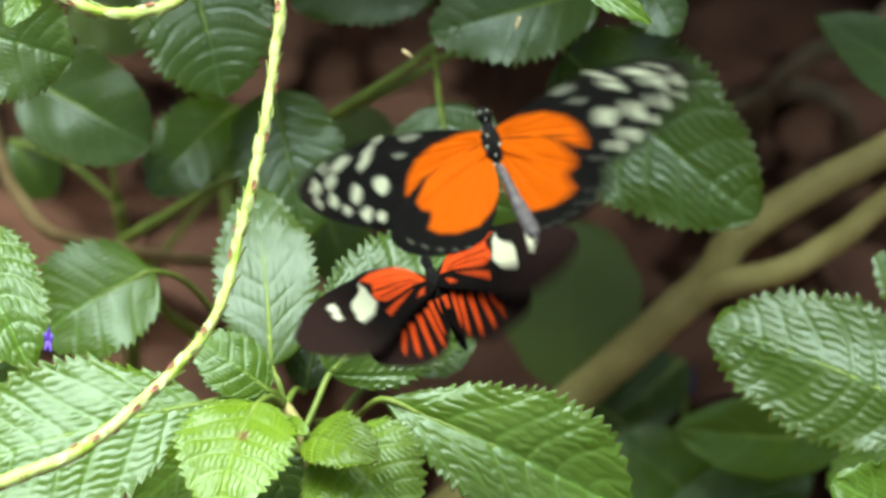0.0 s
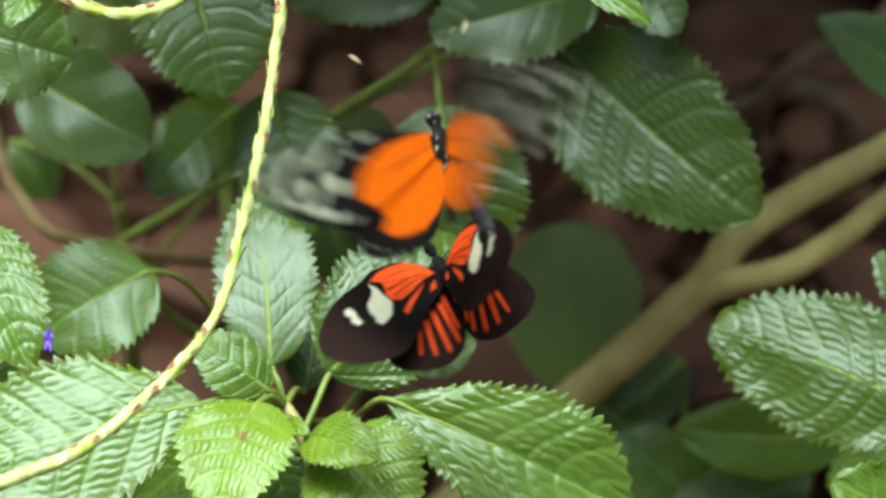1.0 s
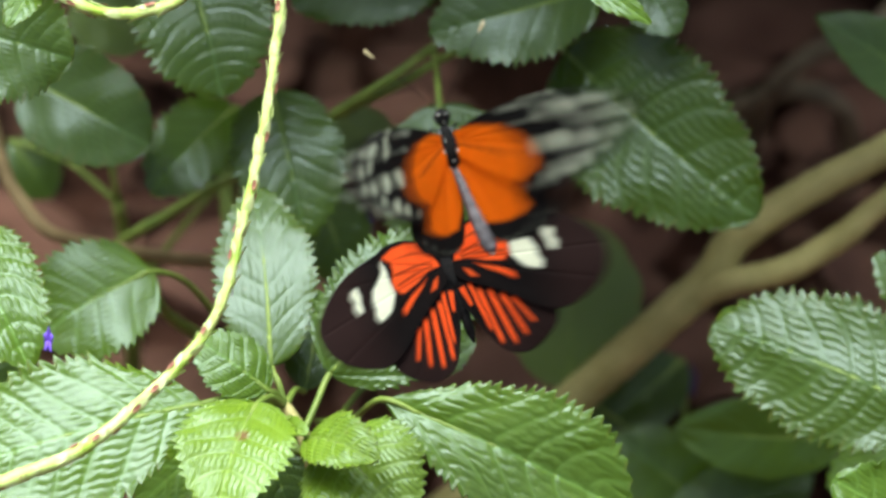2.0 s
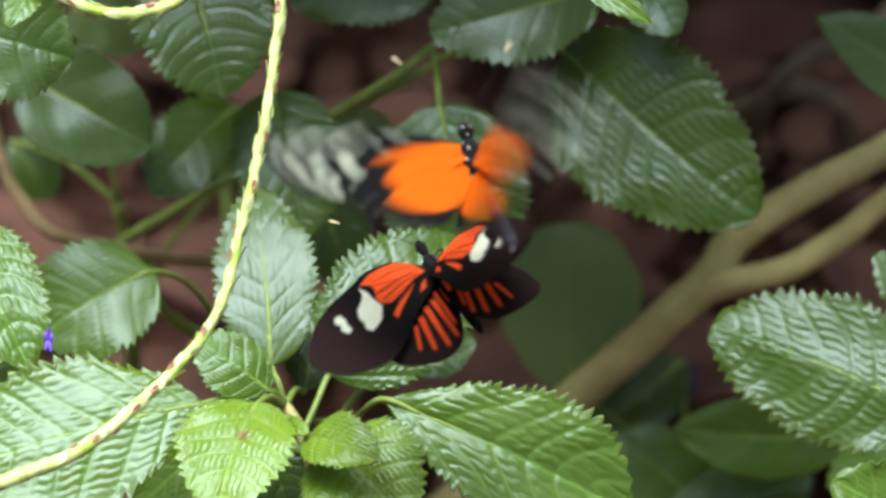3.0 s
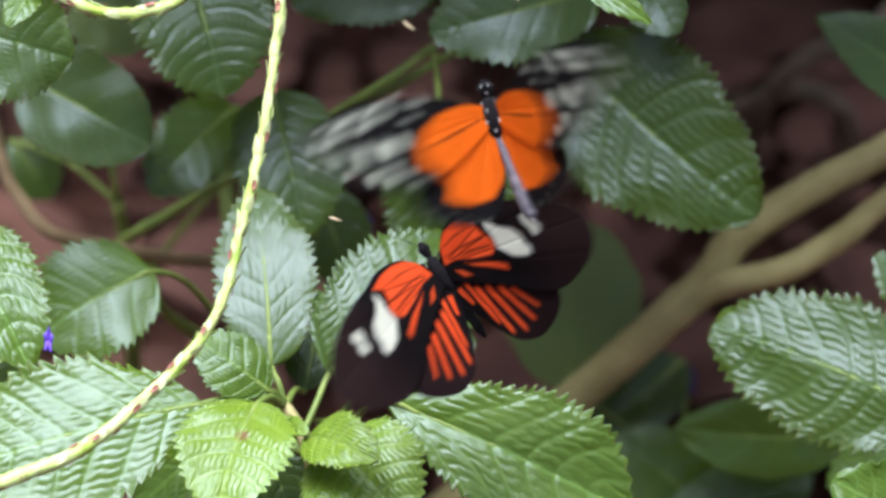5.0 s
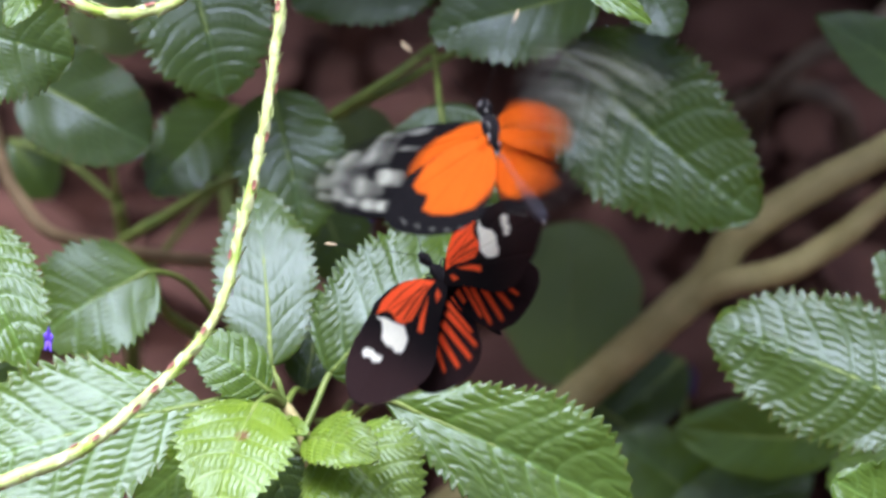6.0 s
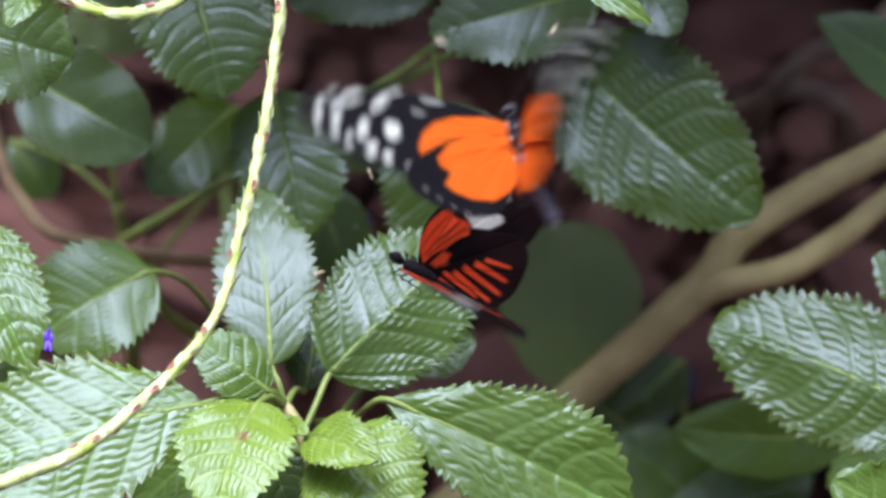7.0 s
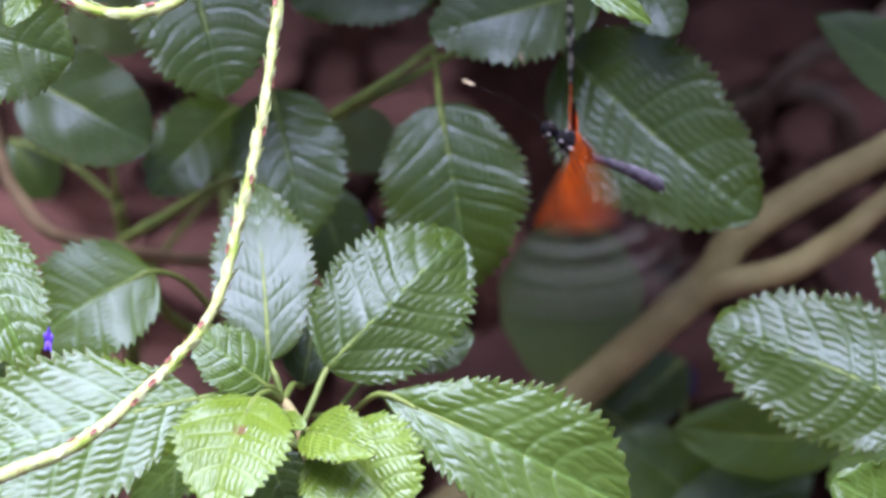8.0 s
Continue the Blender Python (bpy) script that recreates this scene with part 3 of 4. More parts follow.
stem(twig, [(0.1469, 0.3442, 0.0839), (0.1236, 0.2815, 0.0990), (0.1064, 0.2697, 0.0996), (0.0942, 0.2712, 0.0842), (0.0937, 0.3127, 0.0390)], [0.003, 0.003, 0.003, 0.0028], DARK_TWIG, "stem")


def violet_flower(parent, at, size, seed, mat):
    """A small violet flower of five petals round a short tube."""
    at = np.array(at, float)
    rng = np.random.RandomState(seed)
    out = np.array(OUT)
    a = np.cross(out, (0, 0, 1))
    a /= np.linalg.norm(a)
    b = np.cross(a, out)
    v, f = tube([at - out * size * 1.2, at - out * size * 0.5, at], [size * 0.15, size * 0.2, size * 0.3], 4, 8)
    bloom = mesh_object("flower", v, f, mat, parent, at)
    for k in range(5):
        g = k * 2 * math.pi / 5 + 0.4
        d, e = a * math.cos(g) * 0.42 + b * math.sin(g) * 1.1, b * math.cos(g) * 1.1 - a * math.sin(g) * 0.42
        verts = [at + d * size * u + e * size * 0.45 * math.sin(math.pi * min(0.98, u * 0.75 + 0.2)) * q + out * size * (0.3 * u - 0.2 * q * q)
                 for u in np.linspace(0.05, 1, 7) for q in (-1, -0.5, 0, 0.5, 1)]
        petal = mesh_object("petal", verts, grid_faces(7, 5), mat, bloom, at)
        petal.modifiers.new("thickness", "SOLIDIFY").thickness = 0.0003
    return bloom


violet_flower(side, (-0.0850, -0.0211, 0.2108), 0.0027, 1, VIOLET)
violet_flower(rear, (-0.0186, 0.1098, 0.1502), 0.0036, 2, SHADED_VIOLET)
violet_flower(low, (0.0681, 0.1758, 0.0527), 0.0044, 3, SHADED_VIOLET)


# ---- unseen leaves added above the shrubs, out of the picture, to shade the bed behind ----
def shade_crown(thing, middle, spread, count, size, seed):
    """Unseen leaves added over a shrub to shade what lies behind, scattered round a middle point: across, along the
    slope of the bed, and up.
    """
    rng = np.random.RandomState(seed)
    rise = np.cross(np.array(OUT), (1.0, 0, 0))
    for k in range(count):
        u = rng.uniform(-1, 1, 3) * np.array(spread)
        c = np.array(middle) + np.array((1.0, 0, 0)) * u[0] + np.array(OUT) * u[1] + rise * u[2]
        a = rng.uniform(0, 2 * math.pi)
        d = np.array((math.cos(a), math.sin(a), rng.uniform(-0.5, 0.1)))
        l = size * rng.uniform(0.8, 1.2)
        leaf(thing, c - d * l / 2, c + d * l / 2, l * 0.75, MATURE, face=0.9, teeth=7, veins=6, relief=0.00019, seed=seed * 50 + k, stalk=c - d * l * 0.9, cols=25)


# added stems that carry the unseen shading leaves
stem(rear, [(0.0238, 0.1126, 0.2239), (0.0301, 0.1736, 0.2586), (0.0342, 0.2673, 0.3229)], [0.0013, 0.0012, 0.0008])
stem(rear, [(-0.0498, 0.1096, 0.0975), (-0.0590, 0.1678, 0.1633), (-0.0614, 0.2092, 0.2398), (-0.0585, 0.2673, 0.3229)], [0.0022, 0.002, 0.0016, 0.0008])
shade_crown(rear, (-0.0500, 0.1791, 0.2927), (0.09, 0.13, 0.035), 48, 0.060, 3)
shade_crown(rear, (0.0297, 0.1791, 0.2927), (0.09, 0.13, 0.035), 44, 0.060, 4)
shade_crown(rear, (-0.0495, 0.4453, 0.1935), (0.13, 0.13, 0.04), 44, 0.064, 6)
shade_crown(rear, (0.0638, 0.4453, 0.1935), (0.13, 0.13, 0.04), 44, 0.064, 7)
stem(rear, [(0.0238, 0.1126, 0.2239), (0.0025, 0.2805, 0.2022), (-0.0149, 0.4739, 0.1995)], [0.0012, 0.0011, 0.0008])
stem(right, [(0.1318, 0.1373, 0.1894), (0.1268, 0.2092, 0.2398), (0.1203, 0.2862, 0.3150)], [0.0015, 0.0013, 0.0008])
shade_crown(right, (0.1103, 0.2126, 0.2795), (0.09, 0.14, 0.035), 32, 0.062, 5)


def hedge(count, seed):
    """Unseen dense bushes added to close the bed behind and block low sky light, joined into one mass of small leaves.
    """
    rng = np.random.RandomState(seed)
    verts, faces = [], []
    for k in range(count):
        c = np.array((rng.uniform(-1.6, 1.6), rng.uniform(0.75, 1.35), 0.0))
        c[2] = rng.uniform(0.0, 0.95 + 0.12 * math.sin(c[0] * 7) + 0.08 * math.sin(c[0] * 17))
        a, l = rng.uniform(0, 2 * math.pi), rng.uniform(0.035, 0.07)
        d = np.array((math.cos(a), math.sin(a), rng.uniform(-0.7, 0.2)))
        d /= np.linalg.norm(d)
        e = np.cross(d, (rng.normal(0, 0.3), rng.normal(0, 0.3), 1.0))
        e /= np.linalg.norm(e)
        n = np.cross(e, d)
        i = len(verts)
        for u, w, h in ((0, 0.05, 0), (0.25, 0.8, 0.05), (0.55, 1.0, 0.06), (0.85, 0.55, 0.02), (1.0, 0.03, -0.03)):
            for q in (-1, 0, 1):
                verts.append(c + d * l * u + e * l * 0.34 * w * q + n * l * (h + 0.08 * abs(q)))
        faces += [[i + 3 * p + q, i + 3 * p + q + 1, i + 3 * p + q + 4, i + 3 * p + q + 3] for p in range(4) for q in range(2)]
    ob = mesh_object("hedge", verts, faces, OLD, None, (0, 0, 0), {"vein": np.zeros(len(verts)), "blot": np.zeros(len(verts))})
    tagged(ob, "unseen dense dark green bushes added behind the flower bed to block sky light", "hedge", kind="stuff")


hedge(5000, 8)


# ---- the butterflies ----
def wing_material(name, dark, dark2, warm, warm2, pale):
    """Scaled wing: dark ground, warm field and pale spots by the wing's own pattern, dusted with fine scales."""
    m, nt, p, link = material(name)
    ground_colour = mixed(nt, noise_of(nt, 350.0, 4.0), dark, dark2)
    ground_colour = mixed(nt, attribute(nt, "rim"), ground_colour, (dark2[0] * 3.0, dark2[1] * 2.2, dark2[2] * 2.0))
    colour = mixed(nt, attribute(nt, "warm"), ground_colour, mixed(nt, noise_of(nt, 160.0, 3.0), warm, warm2))
    colour = mixed(nt, attribute(nt, "pale"), colour, mixed(nt, noise_of(nt, 900.0, 2.0), pale, (pale[0] * 0.8, pale[1] * 0.8, pale[2] * 0.78)))
    link(colour, p.inputs["Base Color"])
    p.inputs["Roughness"].default_value = 0.75
    p.inputs["Specular IOR Level"].default_value = 0.12
    bumped(nt, p, noise_of(nt, 2500.0, 2.0), 0.3, 0.0001)
    t = nt.nodes.new("ShaderNodeBsdfTranslucent")
    link(colour, t.inputs["Color"])
    s = nt.nodes.new("ShaderNodeMixShader")
    s.inputs[0].default_value = 0.45
    link(p.outputs[0], s.inputs[1])
    link(t.outputs[0], s.inputs[2])
    link(s.outputs[0], nt.nodes["Material Output"].inputs["Surface"])
    return m


ORANGE_WING = wing_material("orange_banded_wing", (0.003, 0.003, 0.003), (0.009, 0.008, 0.008), (0.66, 0.122, 0.0015), (0.80, 0.165, 0.002), (0.72, 0.76, 0.60))
RED_WING = wing_material("red_rayed_wing", (0.0025, 0.002, 0.002), (0.0095, 0.0062, 0.006), (0.80, 0.085, 0.014), (0.92, 0.13, 0.022), (0.86, 0.88, 0.72))
BLACK_FUR = plain_material("black_fur", (0.003, 0.003, 0.003), (0.014, 0.013, 0.013), 900.0, 0.85, 0.8, 0.0004, gloss=0.12)
GREY_FUR = plain_material("grey_banded_abdomen", (0.045, 0.041, 0.046), (0.12, 0.11, 0.12), 700.0, 0.6, 0.8, 0.0003)
WHITE_DOT = plain_material("white_scales", (0.6, 0.6, 0.52), (0.8, 0.8, 0.7), 900.0, 0.7)
HORN = plain_material("dark_horn", (0.008, 0.006, 0.005), (0.02, 0.015, 0.011), 500.0, 0.6, gloss=0.15)
CLUB = plain_material("pale_club", (0.45, 0.36, 0.18), (0.62, 0.52, 0.30), 900.0, 0.5)


def inside(x, y, poly, soft):
    """How far points lie within a polygon, from 0 to 1 over a soft edge."""
    p = np.array(poly, float)
    best = np.full(x.shape, 1e9)
    odd = np.zeros(x.shape, bool)
    for (ax, ay), (bx, by) in zip(p, np.roll(p, -1, 0)):
        dx, dy = bx - ax, by - ay
        u = np.clip(((x - ax) * dx + (y - ay) * dy) / (dx * dx + dy * dy + 1e-12), 0, 1)
        best = np.minimum(best, np.hypot(x - ax - u * dx, y - ay - u * dy))
        odd ^= ((ay > y) != (by > y)) & (x < dx * (y - ay) / (dy + 1e-12) + ax)
    return np.clip(0.5 + np.where(odd, best, -best) / soft, 0, 1)


def blob(x, y, cx, cy, rx, ry, turn=0.0):
    c, s = math.cos(radians(turn)), math.sin(radians(turn))
    u, v = ((x - cx) * c + (y - cy) * s) / rx, (-(x - cx) * s + (y - cy) * c) / ry
    a = np.arctan2(v, u)
    u = u * (1 + 0.16 * np.sin(3 * a + cx * 2.1) + 0.10 * np.sin(5 * a + cy * 3.7))
    return np.clip((1.0 - np.hypot(u, v)) * 3.0 + 0.3, 0, 1)


def wing(name, parent, outline, pattern, side, mat, hinge, veins, grow=1.0, depth=0.28):
    """A thin cambered wing spread from its hinge; outline in millimetres, outwards and forwards; side -1 is the left wing."""
    closed = np.array(outline, float)
    edge = smooth_path([(*q, 0) for q in list(closed) + [closed[0]]], 12)[:, :2]
    t = np.linspace(0, 1, 84)[:, None]
    sx, sy = t * edge[None, :, 0], t * edge[None, :, 1]
    warm, pale, rim = pattern(sx, sy)
    ang = np.arctan2(sy, sx + 1e-6)
    r = np.hypot(sx, sy)
    lines = np.zeros_like(r)
    for a in veins:
        lines = np.maximum(lines, np.exp(-((ang - radians(a)) * r / 0.22) ** 2) * (r > 2))
    warm = warm * (1 - depth * lines)
    z = 0.7 * np.sin(np.clip(r / 40, 0, 1) * math.pi) - 0.14 * lines + 0.15 * np.sin(ang * 14) * (r / 30)
    k = 0.001 * grow
    verts = np.stack([side * sx * k, sy * k, z * k], -1).reshape(-1, 3)
    faces = grid_faces(84, len(edge))
    if side < 0:
        faces = faces[:, ::-1]
    ob = mesh_object(name, verts, faces, mat, None, (0, 0, 0), {"warm": warm.ravel(), "pale": pale.ravel(), "rim": rim.ravel()})
    ob.parent = parent
    ob.location = (side * hinge[0], hinge[1], hinge[2])
    thick = ob.modifiers.new("thickness", "SOLIDIFY")
    thick.thickness, thick.offset = 0.00012, 0
    return ob


def body_part(name, parent, stations, mat, bands=0, label=""):
    """A body piece turned round a smooth line: stations of (x, y, z, radius) in millimetres."""
    s = np.array(stations, float) * 0.001
    line = smooth_path(s[:, :3], 16)
    rad = smooth_path([(q, 0, 0) for q in s[:, 3]], 16)[:, 0]
    u = np.linspace(0, 1, len(line))
    rad = rad * (1 + 0.06 * np.abs(np.sin(u * bands * math.pi)) if bands else 1)
    a = np.linspace(0, 2 * math.pi, 16, endpoint=False)
    t = np.gradient(line, axis=0)
    t /= np.linalg.norm(t, axis=1)[:, None]
    e1 = np.cross(t, (0, 0.02, 1.0))
    e1 /= np.linalg.norm(e1, axis=1)[:, None]
    e2 = np.cross(e1, t)
    rng = np.random.RandomState(len(stations))
    fuzz = 1 + rng.uniform(-0.07, 0.07, (len(line), 16))
    verts = line[:, None] + (e1[:, None] * np.cos(a)[None, :, None] + e2[:, None] * np.sin(a)[None, :, None]) * (np.maximum(rad, 1e-5)[:, None] * fuzz)[..., None]
    faces = grid_faces(len(line), 16, True).tolist() + [list(range(16))[::-1], [len(line) * 16 - 16 + k for k in range(16)]]
    ob = mesh_object(name, verts.reshape(-1, 3), faces, mat, None, (0, 0, 0), label=label)
    ob.parent = parent
    return ob


def dots(name, parent, places):
    """White scale tufts on the body, as small flattened beads: (x, y, z, radius) in millimetres."""
    verts, faces = [], []
    for x, y, z, r in places:
        i, r = len(verts), r * 0.62
        for p in range(1, 5):
            for q in range(8):
                a, b = p * math.pi / 5, q * math.pi / 4
                verts.append(((x + r * math.sin(a) * math.cos(b)) * 0.001, (y + 1.3 * r * math.sin(a) * math.sin(b)) * 0.001, (z + r * 0.6 * math.cos(a)) * 0.001))
        faces += [[i + p * 8 + q, i + p * 8 + (q + 1) % 8, i + p * 8 + 8 + (q + 1) % 8, i + p * 8 + 8 + q] for p in range(3) for q in range(8)]
        faces += [[i + q for q in range(8)][::-1], [i + 24 + q for q in range(8)]]
    ob = tagged(mesh_object(name, verts, faces, WHITE_DOT), kind="stuff")
    ob.parent = parent
    return ob


def butterfly(label, size, fore, hind, fore_pattern, hind_pattern, mat, fore_veins, hind_veins, grey, spotted):
    """Body lies along y with its head forward; each wing hangs on its own hinge beside the chest."""
    fly = root("butterfly", (0, 0, 0), label, "butterfly", "butterflies")
    g = 1.0 if spotted else 0.74
    body_part("thorax", fly, [(0, 4.6, 0, 0.5 * g), (0, 3.4, 0.3, 1.7 * g), (0, 0.5, 0.6, 2.3 * g), (0, -2.6, 0.4, 1.9 * g), (0, -4.4, 0, 1.0 * g)], BLACK_FUR)
    head = body_part("head", fly, [(0, 8.2, -0.2, 0.2 * g), (0, 7.6, 0, 1.1 * g), (0, 6.4, 0.1, 1.55 * g), (0, 5.0, 0, 1.2 * g), (0, 4.4, 0, 0.6 * g)], BLACK_FUR)
    for sx in (-1, 1):
        body_part("eye", head, [(sx * 0.7 * g, 6.5, 0.2, 0.3 * g), (sx * 1.1 * g, 6.5, 0.25, 0.85 * g), (sx * 1.6 * g, 6.6, 0.25, 0.6 * g), (sx * 1.75 * g, 6.6, 0.25, 0.1 * g)], HORN)
    slim = [(0, -3.8, 0, 0.7), (0, -7, -0.2, 1.0), (0, -11, -0.7, 1.05), (0, -14, -1.3, 0.9), (0, -16.2, -1.8, 0.3)]
    body_part("abdomen", fly, [(0, -3.8, 0.2, 0.8), (0.5, -7, 1.7, 0.85), (1.2, -12, 3.5, 1.1), (2.1, -17, 4.9, 1.5), (2.9, -21, 5.7, 1.4), (3.2, -22.6, 5.8, 0.5)] if spotted else slim, grey, 9)
    if spotted:
      dots("white_speckles", fly, [(-0.7, 6.9, 1.3, 0.32), (0.7, 6.9, 1.3, 0.32), (0, 5.4, 1.3, 0.4), (-1.2, 3.2, 1.5, 0.4), (1.2, 3.2, 1.5, 0.4), (-0.6, 1.6, 2.5, 0.35),
                              (0.7, 1.4, 2.5, 0.35), (-1.3, -0.6, 2.3, 0.4), (1.3, -0.8, 2.3, 0.4), (0, -2.6, 2.2, 0.5), (-0.8, -4.2, 1.2, 0.4), (0.9, -4.2, 1.2, 0.4), (2.9, -22.2, 6.4, 0.6), (3.2, -22.4, 5.0, 0.7),
                              (-0.9, 6.2, -1.2, 0.45), (0.9, 6.2, -1.2, 0.45), (-1.3, 3.4, -1.0, 0.5), (1.3, 3.4, -1.0, 0.5), (-1.5, 0.8, -1.2, 0.6), (1.5, 0.8, -1.2, 0.6), (0, -1.4, -1.5, 0.6), (-1.2, -2.8, -0.8, 0.5), (1.2, -2.8, -0.8, 0.5)])
    for sx in (-1, 1):
        feeler = [(sx * 0.5, 7.6, 0.6), (sx * 3.2, 11.5, 2.2), (sx * 7.0, 16.5, 3.2), (sx * 11.0, 21.5, 3.6)]
        v, f = tube([tuple(0.001 * c for c in q) for q in feeler], [0.00007, 0.00005, 0.00006], 8, 8)
        shaft = mesh_object("antenna", v, f, HORN)
        shaft.parent = fly
        d = Vector(feeler[3]) - Vector(feeler[2])
        d.normalize()
        tip = Vector(feeler[3])
        v, f = tube([tuple(0.001 * c for c in tip + d * u) for u in (-0.3, 0.7, 1.6, 2.4)], [0.00012, 0.00026, 0.00034, 0.00016], 6, 8)
        club = mesh_object("club", v, f, CLUB)
        club.parent = shaft
        for k, (ly, reach) in enumerate(((3.2, 5.0), (1.2, 6.0), (-1.0, 7.0))):
            leg = [(sx * 0.9, ly, -0.8), (sx * 2.6, ly + 1.0, -2.4), (sx * 2.2, ly - 1.5 - k, -reach * 0.75), (sx * 2.8, ly - 3.0 - k, -reach)]
            v, f = tube([tuple(0.001 * c for c in q) for q in leg], [0.00022, 0.00016, 0.0001], 5, 6)
            one = mesh_object("leg", v, f, HORN)
            one.parent = fly
    wings = []
    for sx in (-1, 1):
        wings.append(wing("forewing", fly, fore, fore_pattern, sx, mat, (0.0012, 0.0012, 0.0016), fore_veins, size, 0.12 if spotted else 0.45))
        wings.append(wing("hindwing", fly, hind, hind_pattern, sx, mat, (0.0012, -0.0012, 0.0012), hind_veins, size, 0.12))
    return fly, wings


def banded_fore(x, y):
    warm = inside(x * 1.05, y * 1.05, [(-2, -6), (-1, 2.0), (5.9, 2.9), (12.0, 2.3), (16.5, 0.4), (19.2, -2.3), (20.5, -6.2), (19.8, -8.2), (17.4, -9.2), (15.6, -11.0), (9.0, -11.3)], 1.0)
    warm = warm * (1 - 0.7 * blob(x, y, 9.5, -2.6, 9.5, 0.32, -12))
    pale = np.zeros_like(x)
    for cx, cy, rx, ry, turn in ((24.7, -2.2, 2.2, 2.6, -20), (30.7, -2.2, 1.5, 2.7, 20), (29.1, -7.0, 1.5, 2.0, 25), (25.9, -8.6, 1.4, 1.5, 20), (27.4, 3.5, 2.8, 0.9, -32),
                                 (26.0, 5.6, 2.4, 0.6, -28), (23.4, 7.2, 2.0, 0.45, -15), (32.9, 5.0, 3.4, 1.0, -22), (35.9, 2.1, 2.2, 1.1, -42), (36.2, -1.9, 1.2, 2.0, 12),
                                 (33.6, -4.8, 1.1, 1.4, 10), (39.6, 2.0, 1.1, 2.2, 28), (39.8, -1.2, 0.7, 1.3, 10), (37.0, 5.2, 1.8, 0.5, -25)):
        pale = np.maximum(pale, blob(x, y, cx, cy, rx * 0.8, ry * 0.8, turn))
    for cx, cy, rx, ry, turn in ((16.3, 5.4, 2.6, 0.8, 8), (19.2, 2.4, 1.6, 0.6, 10), (21.4, -10.4, 1.3, 0.9, -20)):
        pale = np.maximum(pale, 0.35 * blob(x, y, cx, cy, rx, ry, turn))
    return warm, pale, np.clip((x - 36) / 10, 0, 0.5)


def banded_hind(x, y):
    warm = inside(x * 1.06, y * 1.07, [(-2, 2), (8, 1.4), (14.5, -2.5), (17.8, -7.0), (17.0, -8.8), (15.0, -9.8), (15.2, -11.2), (16.4, -13.3), (14.3, -15.0), (10.5, -16.0), (5.4, -15.8), (1.9, -13.2), (-2, -8)], 0.9)
    pale = np.zeros_like(x)
    for k in range(8):
        a = radians(-98 + k * 8.5)
        r = 17.8 + 0.75 * k
        pale = np.maximum(pale, 0.2 * blob(x, y, 2 + r * math.cos(a) * 0.98, r * math.sin(a) * 0.98 + 0.1, 0.8, 0.28, -98 + k * 8.5 + 90))
    return warm, pale, np.zeros_like(x)


def rayed_fore(x, y):
    warm = inside(x, y, [(0.5, 0.0), (1.6, 3.6), (3.9, 5.6), (6.5, 6.3), (9.9, 6.1), (12.8, 5.0), (11.2, 3.6), (11.4, 2.1), (12.8, -0.3), (12.6, -1.9), (11.2, -3.0), (7.4, -1.9), (3.5, -0.3)], 0.5)
    for line in ([(1.5, 1.4), (6.5, 1.6), (11.5, 1.2), (11.5, 0.8), (6.5, 1.1)], [(2.5, 0.4), (7.5, 0.0), (11.8, -1.0), (11.8, -1.4), (7.5, -0.5)], [(1.5, 3.0), (6.0, 4.2), (11.0, 4.0), (6.0, 3.8)]):
        warm = warm * (1 - 0.8 * inside(x, y, line, 0.5))
    warm = np.maximum(warm, inside(x, y, [(4.6, -1.6), (6.2, -2.9), (9.4, -4.9), (12.8, -7.2), (12.9, -6.0), (9.6, -3.7)], 0.5))
    warm = np.maximum(warm, 0.8 * inside(x, y, [(2.0, -2.0), (3.4, -2.6), (5.0, -4.4), (3.2, -4.0)], 0.6))
    pale = inside(x, y, [(13.4, 4.6), (14.2, 2.4), (15.6, 1.0), (17.6, -0.4), (18.6, -2.4), (18.6, -4.0), (19.4, -5.6), (18.8, -6.9), (17.2, -6.4), (15.4, -5.5), (13.0, -2.4), (13.2, 0.2), (13.0, 2.4)], 0.35)
    pale = np.maximum(pale, inside(x, y, [(21.0, 0.8), (22.2, 0.9), (23.0, -0.2), (22.5, -1.6), (23.2, -2.6), (22.6, -4.2), (21.4, -3.8), (21.3, -2.0), (20.8, -0.8)], 0.4))
    return warm, pale, np.clip((x - 15) / 12, 0, 0.8)


def rayed_hind(x, y):
    warm = np.zeros_like(x)
    for x1, y1, x2, y2, wide in ((0.4, -3.2, 1.6, -7.2, 0.55), (2.2, -3.0, 4.5, -13.0, 0.45), (3.9, -4.6, 6.2, -16.0, 0.55), (6.1, -5.5, 8.9, -16.8, 0.6), (8.5, -6.8, 11.6, -15.8, 0.6), (10.6, -8.0, 13.9, -14.0, 0.45)):
        dx, dy = x2 - x1, y2 - y1
        u = ((x - x1) * dx + (y - y1) * dy) / (dx * dx + dy * dy)
        off = np.abs((x - x1) * dy - (y - y1) * dx) / math.hypot(dx, dy)
        warm = np.maximum(warm, np.clip((wide * (1.1 - 0.35 * u) - off) * 3.5 + 0.5, 0, 1) * np.clip(u * 9 + 0.5, 0, 1) * np.clip((1 - u) * 9 + 0.5, 0, 1))
    base = inside(x, y, [(1.0, 1.2), (4.6, 0.8), (5.4, -0.9), (3.6, -1.6), (1.4, -0.6)], 0.9)
    return np.maximum(warm, base * 0.9), np.zeros_like(x), np.clip((np.hypot(x, y) - 10) / 9, 0, 0.7)


